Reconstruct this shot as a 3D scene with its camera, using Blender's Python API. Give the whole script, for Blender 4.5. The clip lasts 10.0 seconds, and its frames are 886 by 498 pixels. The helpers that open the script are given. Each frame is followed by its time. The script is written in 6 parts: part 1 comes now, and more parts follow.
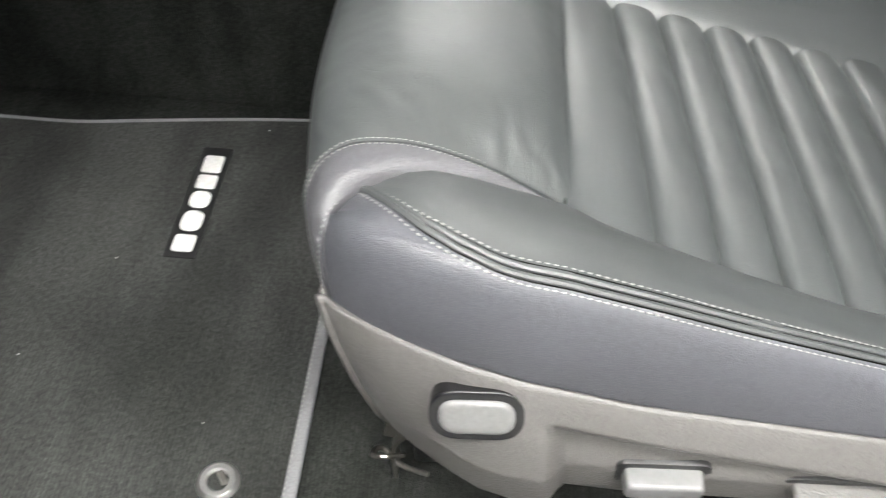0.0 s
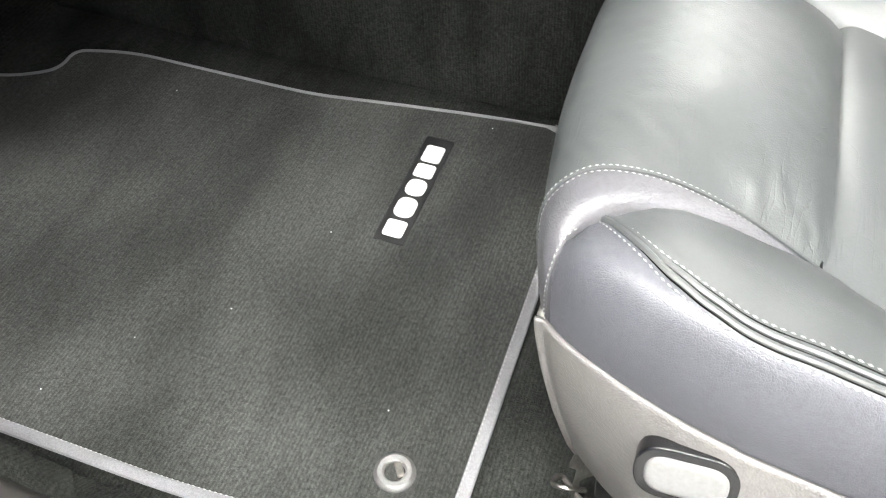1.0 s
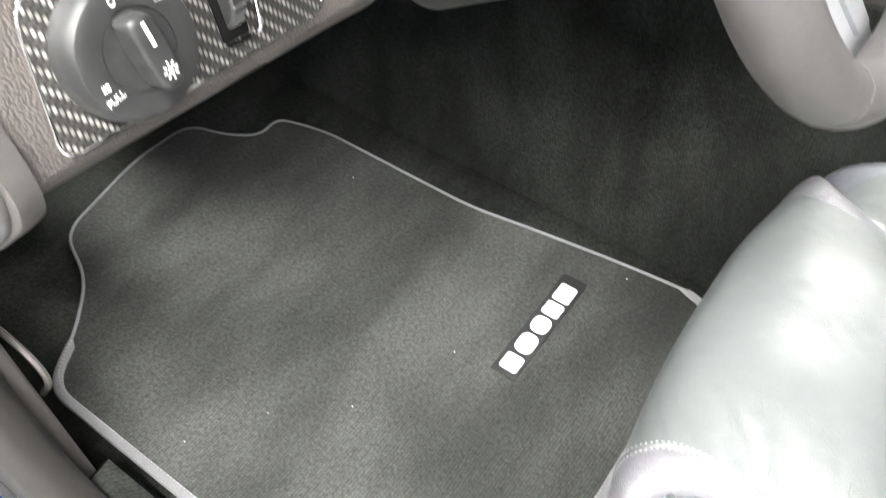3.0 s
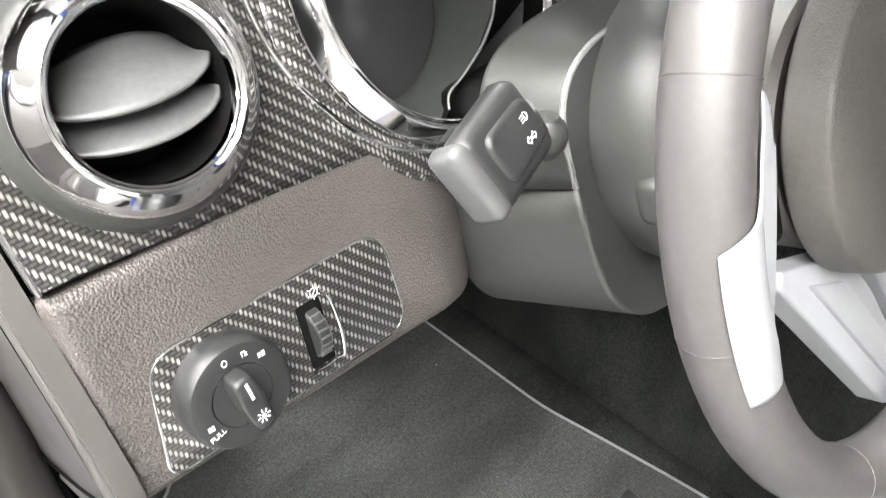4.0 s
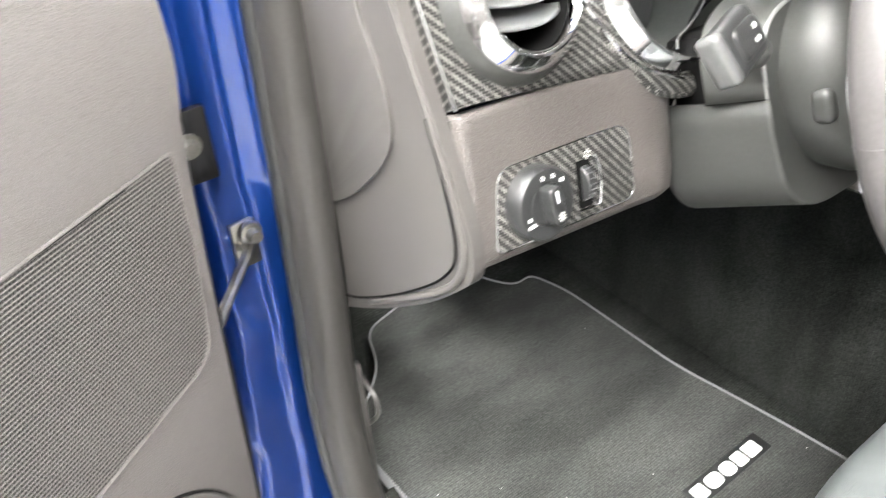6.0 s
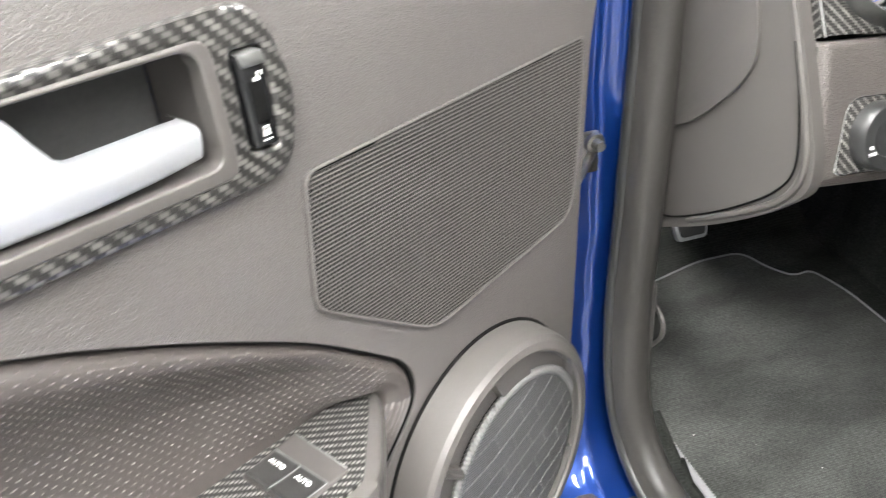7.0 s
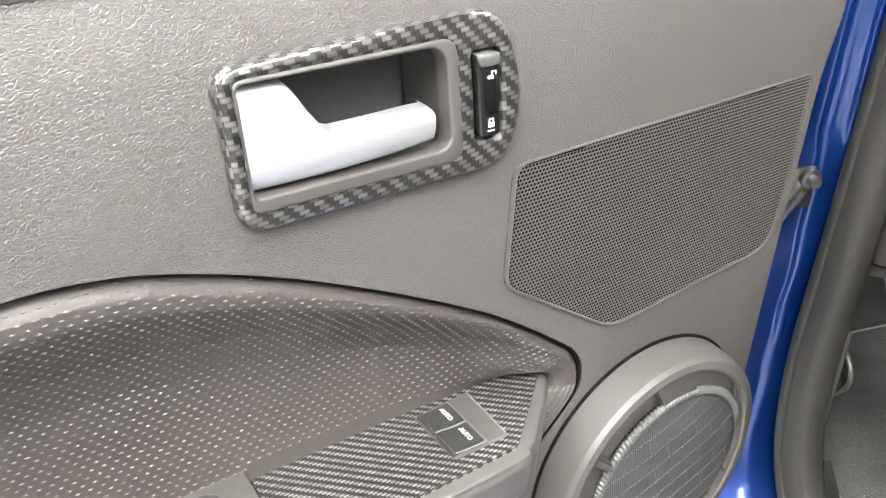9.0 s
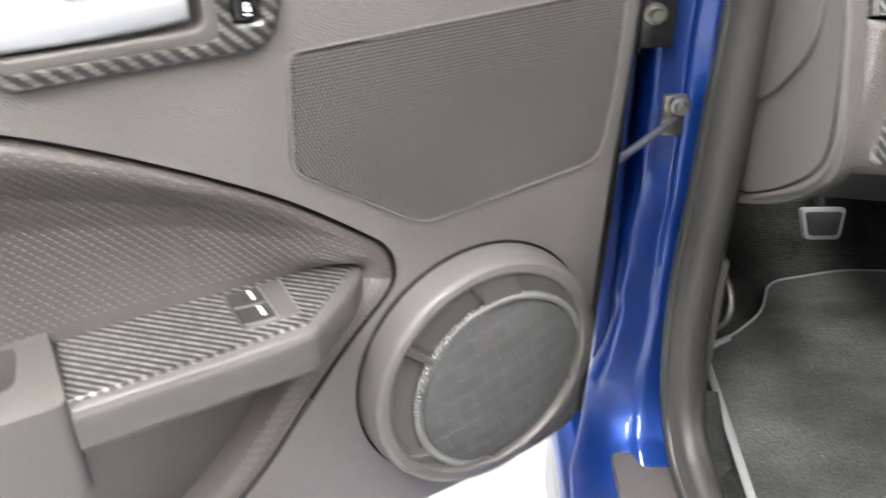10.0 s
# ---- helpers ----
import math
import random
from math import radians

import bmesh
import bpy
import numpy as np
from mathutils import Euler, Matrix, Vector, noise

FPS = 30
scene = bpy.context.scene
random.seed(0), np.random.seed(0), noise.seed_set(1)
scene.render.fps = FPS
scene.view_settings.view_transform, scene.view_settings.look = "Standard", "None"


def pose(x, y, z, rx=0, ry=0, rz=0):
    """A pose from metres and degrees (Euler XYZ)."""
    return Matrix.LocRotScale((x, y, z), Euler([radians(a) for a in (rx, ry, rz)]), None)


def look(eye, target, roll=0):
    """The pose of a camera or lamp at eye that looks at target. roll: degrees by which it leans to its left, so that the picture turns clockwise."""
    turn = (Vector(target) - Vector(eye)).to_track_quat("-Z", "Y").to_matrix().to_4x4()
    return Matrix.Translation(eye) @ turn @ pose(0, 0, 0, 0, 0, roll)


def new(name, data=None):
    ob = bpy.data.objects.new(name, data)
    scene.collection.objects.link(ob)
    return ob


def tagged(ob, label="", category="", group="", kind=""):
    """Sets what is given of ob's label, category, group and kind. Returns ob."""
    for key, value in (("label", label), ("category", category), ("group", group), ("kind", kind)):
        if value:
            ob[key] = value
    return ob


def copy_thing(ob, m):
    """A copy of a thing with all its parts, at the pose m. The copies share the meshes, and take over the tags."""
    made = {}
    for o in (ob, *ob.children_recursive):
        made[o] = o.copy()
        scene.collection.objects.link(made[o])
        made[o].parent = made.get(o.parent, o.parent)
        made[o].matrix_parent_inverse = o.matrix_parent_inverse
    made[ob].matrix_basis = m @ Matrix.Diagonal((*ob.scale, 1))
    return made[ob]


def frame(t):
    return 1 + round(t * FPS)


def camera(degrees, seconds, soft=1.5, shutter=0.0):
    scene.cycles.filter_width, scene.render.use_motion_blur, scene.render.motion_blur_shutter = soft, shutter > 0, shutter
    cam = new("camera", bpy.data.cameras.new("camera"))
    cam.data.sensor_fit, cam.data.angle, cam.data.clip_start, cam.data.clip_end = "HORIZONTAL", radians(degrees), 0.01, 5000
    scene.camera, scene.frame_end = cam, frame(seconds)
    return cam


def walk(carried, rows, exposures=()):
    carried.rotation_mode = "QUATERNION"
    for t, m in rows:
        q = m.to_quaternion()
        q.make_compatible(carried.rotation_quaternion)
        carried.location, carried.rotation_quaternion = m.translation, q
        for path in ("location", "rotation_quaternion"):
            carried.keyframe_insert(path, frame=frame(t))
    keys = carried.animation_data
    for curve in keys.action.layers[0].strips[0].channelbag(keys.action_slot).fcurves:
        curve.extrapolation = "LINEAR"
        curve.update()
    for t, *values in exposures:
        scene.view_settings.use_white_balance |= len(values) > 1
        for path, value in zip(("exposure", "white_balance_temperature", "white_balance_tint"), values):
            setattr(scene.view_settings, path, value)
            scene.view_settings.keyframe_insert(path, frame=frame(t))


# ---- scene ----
cam = camera(56.1, 10.0, soft=1.1, shutter=0.3)
PATH = [
    (0, (-0.517, -0.326, 0.589), (0.811, -0.154, -0.897), -4.6),
    (0.5, (-0.516, -0.291, 0.589), (0.763, 0.134, -0.889), -6.3),
    (1, (-0.499, -0.288, 0.589), (0.736, 0.283, -0.876), -7.6),
    (1.5, (-0.49, -0.297, 0.59), (0.711, 0.366, -0.865), -6.9),
    (2, (-0.491, -0.318, 0.617), (0.679, 0.41, -0.832), -7.6),
    (2.2, (-0.488, -0.326, 0.632), (0.673, 0.422, -0.814), -7.7),
    (3.3, (-0.404, -0.285, 0.791), (0.619, 0.679, -0.633), -5.9),
    (3.5, (-0.39, -0.287, 0.824), (0.632, 0.767, -0.534), -6.7),
    (4, (-0.386, -0.299, 0.87), (0.656, 0.866, -0.378), -5.9),
    (4.5, (-0.397, -0.313, 0.894), (0.66, 0.91, -0.283), -5.5),
    (5, (-0.425, -0.338, 0.912), (0.646, 0.923, -0.21), -4.3),
    (5.2, (-0.453, -0.356, 0.92), (0.612, 0.916, -0.198), -4.4),
    (6.3, (-0.753, -0.446, 0.873), (0.138, 1.01, -0.169), -4.8),
    (6.5, (-0.79, -0.47, 0.871), (-0.006, 1.062, -0.148), -4.5),
    (7, (-0.853, -0.517, 0.851), (-0.313, 1.133, -0.143), -3.3),
    (7.5, (-0.883, -0.561, 0.837), (-0.535, 1.149, -0.139), -2.5),
    (8, (-0.877, -0.573, 0.853), (-0.67, 1.169, -0.109), -1.7),
    (8.5, (-0.865, -0.571, 0.874), (-0.726, 1.169, -0.103), -0.2),
    (9, (-0.859, -0.567, 0.877), (-0.785, 1.164, -0.121), -0.5),
    (9.5, (-0.833, -0.577, 0.871), (-0.828, 1.142, -0.151), -0.5),
    (10, (-0.663, -0.646, 0.833), (-0.711, 1.068, -0.195), -1.4),
]
walk(cam, [(t, look(eye, target, roll)) for t, eye, target, roll in PATH], exposures=[(0.0, -0.7), (0.5, -0.3), (1.0, 0.05), (2.2, 0.15), (3.3, 0.85), (4.0, 0.40), (5.2, 0.25), (6.3, 0.85), (6.5, 0.75), (7.0, 0.10), (7.5, -0.05), (8.5, 0.05), (10.0, 0.05)])

# ---- light ----
world = bpy.data.worlds.new("world")
scene.world = world
world.use_nodes = True
world.node_tree.nodes["Background"].inputs[0].default_value = (0.80, 0.86, 0.84, 1)
world.node_tree.nodes["Background"].inputs[1].default_value = 0.25


# ---- materials ----
def tree_of(name):
    m = bpy.data.materials.new(name)
    m.use_nodes = True
    return m, m.node_tree.nodes, m.node_tree.links, m.node_tree.nodes["Principled BSDF"]


def noise_node(n, l, vec, scale, detail=4.0, rough=0.6):
    t = n.new("ShaderNodeTexNoise")
    t.inputs["Scale"].default_value, t.inputs["Detail"].default_value, t.inputs["Roughness"].default_value = scale, detail, rough
    l.new(vec, t.inputs["Vector"])
    return t.outputs["Fac"]


def maths(n, l, op, a, b=None, c=None):
    t = n.new("ShaderNodeMath")
    t.operation = op
    for i, v in enumerate((a, b, c)):
        if v is None:
            continue
        if isinstance(v, (int, float)):
            t.inputs[i].default_value = v
        else:
            l.new(v, t.inputs[i])
    return t.outputs[0]


def ranged(n, l, v, lo, hi, a=0.0, b=1.0):
    t = n.new("ShaderNodeMapRange")
    t.interpolation_type = "SMOOTHSTEP"
    t.inputs[1].default_value, t.inputs[2].default_value, t.inputs[3].default_value, t.inputs[4].default_value = lo, hi, a, b
    l.new(v, t.inputs[0])
    return t.outputs[0]


def material(name, col, rough=0.5, metal=0.0, spec=0.5, coat=0.0, grain=None, blot=(9, 0.15), fine=(260, 0.12), rvar=0.08, sheen=0.0, stretch=(1, 1, 1), crease=0.0):
    """A surface with broad blotches, fine speckle and a grain: ('cells' or 'noise', per metre, height in metres)."""
    m, n, l, p = tree_of(name)
    co = n.new("ShaderNodeTexCoord")
    mp = n.new("ShaderNodeMapping")
    mp.inputs["Scale"].default_value = stretch
    l.new(co.outputs["Object"], mp.inputs["Vector"])
    vec = mp.outputs["Vector"]
    big = noise_node(n, l, vec, blot[0], 5)
    small = noise_node(n, l, vec, fine[0], 3)
    gain = maths(n, l, "ADD", maths(n, l, "MULTIPLY_ADD", big, 4 * blot[1], 1 - 2 * blot[1]), maths(n, l, "MULTIPLY_ADD", small, 4 * fine[1], -2 * fine[1]))
    gain = maths(n, l, "MAXIMUM", gain, 0.3)
    mix = n.new("ShaderNodeVectorMath")
    mix.operation = "SCALE"
    mix.inputs[0].default_value = col
    l.new(gain, mix.inputs["Scale"])
    l.new(mix.outputs["Vector"], p.inputs["Base Color"])
    l.new(maths(n, l, "MAXIMUM", maths(n, l, "MULTIPLY_ADD", big, 3 * rvar, rough - 1.5 * rvar), 0.03), p.inputs["Roughness"])
    p.inputs["Metallic"].default_value = metal
    p.inputs["Specular IOR Level"].default_value = spec
    p.inputs["Coat Weight"].default_value = coat
    p.inputs["Coat Roughness"].default_value = 0.05
    p.inputs["Sheen Weight"].default_value = sheen
    if grain:
        kind, scale, height = grain
        if kind == "cells":
            v = n.new("ShaderNodeTexVoronoi")
            v.feature = "SMOOTH_F1"
            v.inputs["Scale"].default_value, v.inputs["Smoothness"].default_value = scale, 0.35
            warp = n.new("ShaderNodeVectorMath")
            warp.operation = "MULTIPLY_ADD"
            nz = n.new("ShaderNodeTexNoise")
            nz.inputs["Scale"].default_value = scale * 0.4
            l.new(vec, nz.inputs["Vector"])
            l.new(nz.outputs["Color"], warp.inputs[0])
            warp.inputs[1].default_value = (0.45 / scale,) * 3
            l.new(vec, warp.inputs[2])
            l.new(warp.outputs[0], v.inputs["Vector"])
            h = maths(n, l, "MULTIPLY", v.outputs["Distance"], -1.0)
        elif kind == "hide":
            v = n.new("ShaderNodeTexVoronoi")
            v.feature = "DISTANCE_TO_EDGE"
            v.inputs["Scale"].default_value = scale
            warp = n.new("ShaderNodeVectorMath")
            warp.operation = "MULTIPLY_ADD"
            nz = n.new("ShaderNodeTexNoise")
            nz.inputs["Scale"].default_value, nz.inputs["Detail"].default_value = scale * 0.55, 3.0
            l.new(vec, nz.inputs["Vector"])
            l.new(nz.outputs["Color"], warp.inputs[0])
            warp.inputs[1].default_value = (0.8 / scale,) * 3
            l.new(vec, warp.inputs[2])
            l.new(warp.outputs[0], v.inputs["Vector"])
            h = maths(n, l, "ADD", ranged(n, l, v.outputs["Distance"], 0.0, 0.17), maths(n, l, "MULTIPLY", noise_node(n, l, vec, scale * 3.0, 2.0), 0.14))
        else:
            h = noise_node(n, l, vec, scale, 4, 0.7)
        if crease:
            long = n.new("ShaderNodeMapping")
            long.inputs["Scale"].default_value = (9.0, 105.0, 40.0)
            long.inputs["Rotation"].default_value = (0, 0, 0.22)
            l.new(vec, long.inputs["Vector"])
            wrinkle = maths(n, l, "ABSOLUTE", maths(n, l, "SUBTRACT", noise_node(n, l, long.outputs[0], 1.0, 2.0, 0.5), 0.5))
            place = n.new("ShaderNodeSeparateXYZ")
            l.new(vec, place.inputs[0])
            band = maths(n, l, "MULTIPLY", ranged(n, l, place.outputs[0], -0.132, -0.124), ranged(n, l, place.outputs[0], -0.110, -0.045, 1.0, 0.0))
            band = maths(n, l, "MULTIPLY", band, ranged(n, l, noise_node(n, l, vec, 26, 2.0), 0.38, 0.54))
            wrinkle = maths(n, l, "MULTIPLY", ranged(n, l, wrinkle, 0.0, 0.026, 1.0, 0.0), band)
            fold = maths(n, l, "ABSOLUTE", maths(n, l, "SUBTRACT", noise_node(n, l, vec, 30, 2.0, 0.5), 0.5))
            fold = maths(n, l, "MULTIPLY", ranged(n, l, fold, 0.0, 0.014, 1.0, 0.0), ranged(n, l, noise_node(n, l, vec, 11, 2.0), 0.48, 0.62))
            h = maths(n, l, "MULTIPLY_ADD", maths(n, l, "MAXIMUM", fold, maths(n, l, "MULTIPLY", wrinkle, 2.2)), -crease / height, h)
        b = n.new("ShaderNodeBump")
        b.inputs["Strength"].default_value, b.inputs["Distance"].default_value = 1.0, height
        l.new(h, b.inputs["Height"])
        l.new(b.outputs[0], p.inputs["Normal"])
    return m


def carbon(name, cell=0.0021, coat=1.0, light=0.26, period=4.0, swap=False, mirrored=False, low=0.25, gap=0.12, under=0.04):
    """Two by two twill of carbon tows under clear lacquer, laid by the UV map in metres."""
    m, n, l, p = tree_of(name)
    uv = n.new("ShaderNodeUVMap")
    sep = n.new("ShaderNodeSeparateXYZ")
    l.new(uv.outputs[0], sep.inputs[0])
    a, b = (maths(n, l, "DIVIDE", sep.outputs[i], cell) for i in ((1, 0) if swap else (0, 1)))
    cells = maths(n, l, "SUBTRACT" if mirrored else "ADD", maths(n, l, "FLOOR", a), maths(n, l, "FLOOR", b))
    over = maths(n, l, "LESS_THAN", maths(n, l, "FLOORED_MODULO", cells, period), period / 2 - 0.5)
    fa, fb = maths(n, l, "FRACT", a), maths(n, l, "FRACT", b)
    across = n.new("ShaderNodeMix")
    across.data_type = "FLOAT"
    l.new(over, across.inputs[0]), l.new(fa, across.inputs[2]), l.new(fb, across.inputs[3])
    hump = maths(n, l, "PINGPONG", across.outputs[0], 0.5)
    lengthwise = n.new("ShaderNodeMix")
    lengthwise.data_type = "FLOAT"
    l.new(over, lengthwise.inputs[0]), l.new(fb, lengthwise.inputs[2]), l.new(fa, lengthwise.inputs[3])
    crown = maths(n, l, "PINGPONG", maths(n, l, "ADD", maths(n, l, "FLOORED_MODULO", cells, period / 2), lengthwise.outputs[0]), period / 4)
    thread = noise_node(n, l, uv.outputs[0], 1500, 2)
    tow = n.new("ShaderNodeTexWhiteNoise")
    tow.noise_dimensions = "1D"
    l.new(maths(n, l, "ADD", maths(n, l, "FLOOR", b), maths(n, l, "MULTIPLY", maths(n, l, "FLOOR", maths(n, l, "DIVIDE", cells, period)), 17.3)), tow.inputs["W"])
    # crown and hump put each tow's rounded highlight into the weave's tone
    bright = maths(n, l, "MULTIPLY", ranged(n, l, tow.outputs["Value"], 0, 1, 0.55 * light, light), ranged(n, l, crown, 0.0, 0.175 * period, low, 1.0))
    tone = maths(n, l, "ADD", maths(n, l, "MULTIPLY", ranged(n, l, over, 0, 1, under, 1.0), bright), ranged(n, l, thread, 0.3, 0.7, 0.006, 0.030))
    tone = maths(n, l, "MULTIPLY", tone, ranged(n, l, hump, 0.02, 0.34, gap, 1.0))
    rgb = n.new("ShaderNodeCombineColor")
    for i, k in enumerate((1.0, 0.965, 0.92)):
        l.new(maths(n, l, "MULTIPLY", tone, k), rgb.inputs[i])
    l.new(rgb.outputs[0], p.inputs["Base Color"])
    p.inputs["Roughness"].default_value, p.inputs["Metallic"].default_value = 0.35, 0.35
    p.inputs["Coat Weight"].default_value, p.inputs["Coat Roughness"].default_value = coat, 0.06
    bp = n.new("ShaderNodeBump")
    bp.inputs["Distance"].default_value, bp.inputs["Strength"].default_value = 0.0004, 0.7
    l.new(hump, bp.inputs["Height"])
    l.new(bp.outputs[0], p.inputs["Normal"])
    return m


def pile(name, col, patch, lo=0.6, hi=1.7, nap=900, sheen=0.0):
    """Cut pile carpet: fibres, rows and patches where the nap is brushed over."""
    m, n, l, p = tree_of(name)
    co = n.new("ShaderNodeTexCoord")
    mp = n.new("ShaderNodeMapping")
    mp.inputs["Scale"].default_value = (1.0, 2.2, 1.0)
    l.new(co.outputs["Object"], mp.inputs["Vector"])
    brushed = noise_node(n, l, mp.outputs[0], patch, 5, 0.55)
    fibre = noise_node(n, l, co.outputs["Object"], nap, 3, 0.7)
    fleck = noise_node(n, l, co.outputs["Object"], 240, 3, 0.7)
    gain = maths(n, l, "MULTIPLY", ranged(n, l, brushed, 0.32, 0.68, lo, hi), ranged(n, l, fibre, 0.25, 0.75, 0.6, 1.4))
    gain = maths(n, l, "MULTIPLY", gain, ranged(n, l, fleck, 0.3, 0.7, 0.7, 1.3))
    sep = n.new("ShaderNodeSeparateXYZ")
    l.new(co.outputs["Object"], sep.inputs[0])
    wander = maths(n, l, "MULTIPLY_ADD", noise_node(n, l, co.outputs["Object"], 6, 2.0), 0.012, sep.outputs[1])
    row = maths(n, l, "PINGPONG", maths(n, l, "DIVIDE", wander, 0.0034), 0.5)
    gain = maths(n, l, "MULTIPLY", gain, ranged(n, l, row, 0.0, 0.5, 0.84, 1.14))
    mix = n.new("ShaderNodeVectorMath")
    mix.operation = "SCALE"
    mix.inputs[0].default_value = col
    l.new(gain, mix.inputs["Scale"])
    l.new(mix.outputs["Vector"], p.inputs["Base Color"])
    p.inputs["Roughness"].default_value, p.inputs["Specular IOR Level"].default_value = 1.0, 0.05
    p.inputs["Sheen Weight"].default_value, p.inputs["Sheen Roughness"].default_value = sheen, 0.5
    bp = n.new("ShaderNodeBump")
    bp.inputs["Distance"].default_value, bp.inputs["Strength"].default_value = 0.0016, 0.9
    l.new(maths(n, l, "ADD", fibre, maths(n, l, "MULTIPLY", fleck, 0.8)), bp.inputs["Height"])
    l.new(bp.outputs[0], p.inputs["Normal"])
    return m


def woven(name, col, step=0.0032):
    """Moulded speaker mesh: a fine lattice of ribs, with coarser raised lines."""
    m, n, l, p = tree_of(name)
    uv = n.new("ShaderNodeUVMap")
    sep = n.new("ShaderNodeSeparateXYZ")
    l.new(uv.outputs[0], sep.inputs[0])
    a = maths(n, l, "PINGPONG", maths(n, l, "DIVIDE", sep.outputs[0], step), 0.5)
    b = maths(n, l, "PINGPONG", maths(n, l, "DIVIDE", sep.outputs[1], step), 0.5)
    h = maths(n, l, "MAXIMUM", a, b)
    pore = ranged(n, l, maths(n, l, "MAXIMUM", a, b), 0.2, 0.36, 0.15, 1.0)
    mix = n.new("ShaderNodeVectorMath")
    mix.operation = "SCALE"
    mix.inputs[0].default_value = col
    l.new(maths(n, l, "MULTIPLY", pore, ranged(n, l, noise_node(n, l, uv.outputs[0], 40, 3), 0.3, 0.7, 0.8, 1.2)), mix.inputs["Scale"])
    l.new(mix.outputs[0], p.inputs["Base Color"])
    p.inputs["Roughness"].default_value = 0.55
    bp = n.new("ShaderNodeBump")
    bp.inputs["Distance"].default_value, bp.inputs["Strength"].default_value = 0.0012, 1.0
    l.new(h, bp.inputs["Height"])
    l.new(bp.outputs[0], p.inputs["Normal"])
    return m


def lamp_material(name, col, strength):
    m, n, l, p = tree_of(name)
    p.inputs["Emission Color"].default_value, p.inputs["Emission Strength"].default_value = (*col, 1), strength
    return m


LEATHER = material("seat_leather", (0.056, 0.061, 0.062), 0.45, spec=0.8, grain=("cells", 900, 0.00007), blot=(14, 0.06), fine=(500, 0.05), rvar=0.05, crease=0.000065)
LEATHER_SIDE = material("side_leather", (0.075, 0.077, 0.089), 0.37, spec=0.8, grain=("hide", 620, 0.00012), blot=(12, 0.08), rvar=0.05)
GUSSET = material("gusset_leather", (0.088, 0.087, 0.095), 0.44, spec=0.6, grain=("cells", 520, 0.00022), blot=(12, 0.08), rvar=0.05, stretch=(1.0, 1.0, 2.2))
THREAD = material("thread", (0.42, 0.42, 0.40), 0.7, fine=(1500, 0.3), grain=("noise", 2500, 0.0003))
PLASTIC = material("grained_plastic", (0.074, 0.066, 0.0625), 0.42, spec=0.5, grain=("cells", 640, 0.0008), blot=(6, 0.08), fine=(700, 0.1))
PLASTIC_SMOOTH = material("fine_plastic", (0.064, 0.0595, 0.057), 0.40, spec=0.5, grain=("noise", 1500, 0.00012), blot=(8, 0.08), fine=(900, 0.08))
# fine plastic again, darkened for the shadow that falls on the pillar trim
PILLAR_SHADED = material("shaded_pillar_plastic", (0.033, 0.031, 0.029), 0.45, spec=0.4, grain=("noise", 1300, 0.00012))
TRIM = material("seat_trim_plastic", (0.120, 0.115, 0.111), 0.36, spec=0.5, grain=("cells", 700, 0.0003), blot=(10, 0.08))
DOOR_SKIN = material("door_vinyl", (0.066, 0.0595, 0.057), 0.41, spec=0.8, grain=("hide", 450, 0.00036), blot=(5, 0.05), fine=(600, 0.04), stretch=(0.8, 1.25, 1.0))
PAD_SKIN = material("armrest_vinyl", (0.049, 0.0425, 0.040), 0.42, spec=0.5, grain=("noise", 1400, 0.0002), blot=(8, 0.07))
BUMPS = material("armrest_emboss", (0.074, 0.066, 0.0625), 0.40, spec=0.5, blot=(8, 0.05), fine=(900, 0.05))
DARK = material("dark_plastic", (0.021, 0.0215, 0.022), 0.34, spec=0.5, grain=("noise", 1200, 0.0002))
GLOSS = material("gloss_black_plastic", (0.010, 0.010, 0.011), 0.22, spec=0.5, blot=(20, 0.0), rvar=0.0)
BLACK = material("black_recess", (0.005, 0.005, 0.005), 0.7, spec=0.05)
SHROUD = material("column_plastic", (0.036, 0.037, 0.035), 0.42, spec=0.5, grain=("noise", 1500, 0.0001))
HOOD = material("gauge_hood_plastic", (0.036, 0.039, 0.037), 0.45, spec=0.4, grain=("noise", 1500, 0.0001))
ROCKER = material("rocker_plastic", (0.024, 0.0235, 0.023), 0.42, spec=0.5, grain=("noise", 1800, 0.00012))
BUTTON = material("switch_plastic", (0.17, 0.17, 0.17), 0.3, spec=0.6)
# vent plastic made paler, with the light from above put into the colour
FIN_LIT = material("lit_fin_plastic", (0.105, 0.107, 0.107), 0.38, spec=0.5, grain=("noise", 1800, 0.0001))
GREY_FIN = material("vent_plastic", (0.075, 0.076, 0.076), 0.40, spec=0.5, grain=("noise", 1800, 0.00015))
CHROME = material("chrome", (0.86, 0.86, 0.87), 0.06, metal=1.0, blot=(30, 0.0), fine=(400, 0.02), rvar=0.0)
SATIN = material("satin_silver", (0.36, 0.37, 0.39), 0.34, metal=0.35, spec=0.5, blot=(20, 0.0), fine=(900, 0.03), rvar=0.0, grain=("noise", 3000, 0.00008))
STEEL = material("zinc_steel", (0.26, 0.25, 0.23), 0.35, metal=0.9, blot=(60, 0.3), fine=(500, 0.2))
EYELET = material("nickel", (0.50, 0.50, 0.49), 0.38, metal=0.9, blot=(60, 0.1), fine=(500, 0.1), rvar=0.0)
BLUE = material("blue_paint", (0.002, 0.036, 0.225), 0.42, metal=0.65, spec=0.6, coat=1.0, blot=(10, 0.0), fine=(2500, 0.15), rvar=0.0)
CARBON = carbon("carbon_weave", 0.0023, 1.0, 0.34, 4.0, True, low=0.08, gap=0.08, under=0.10)
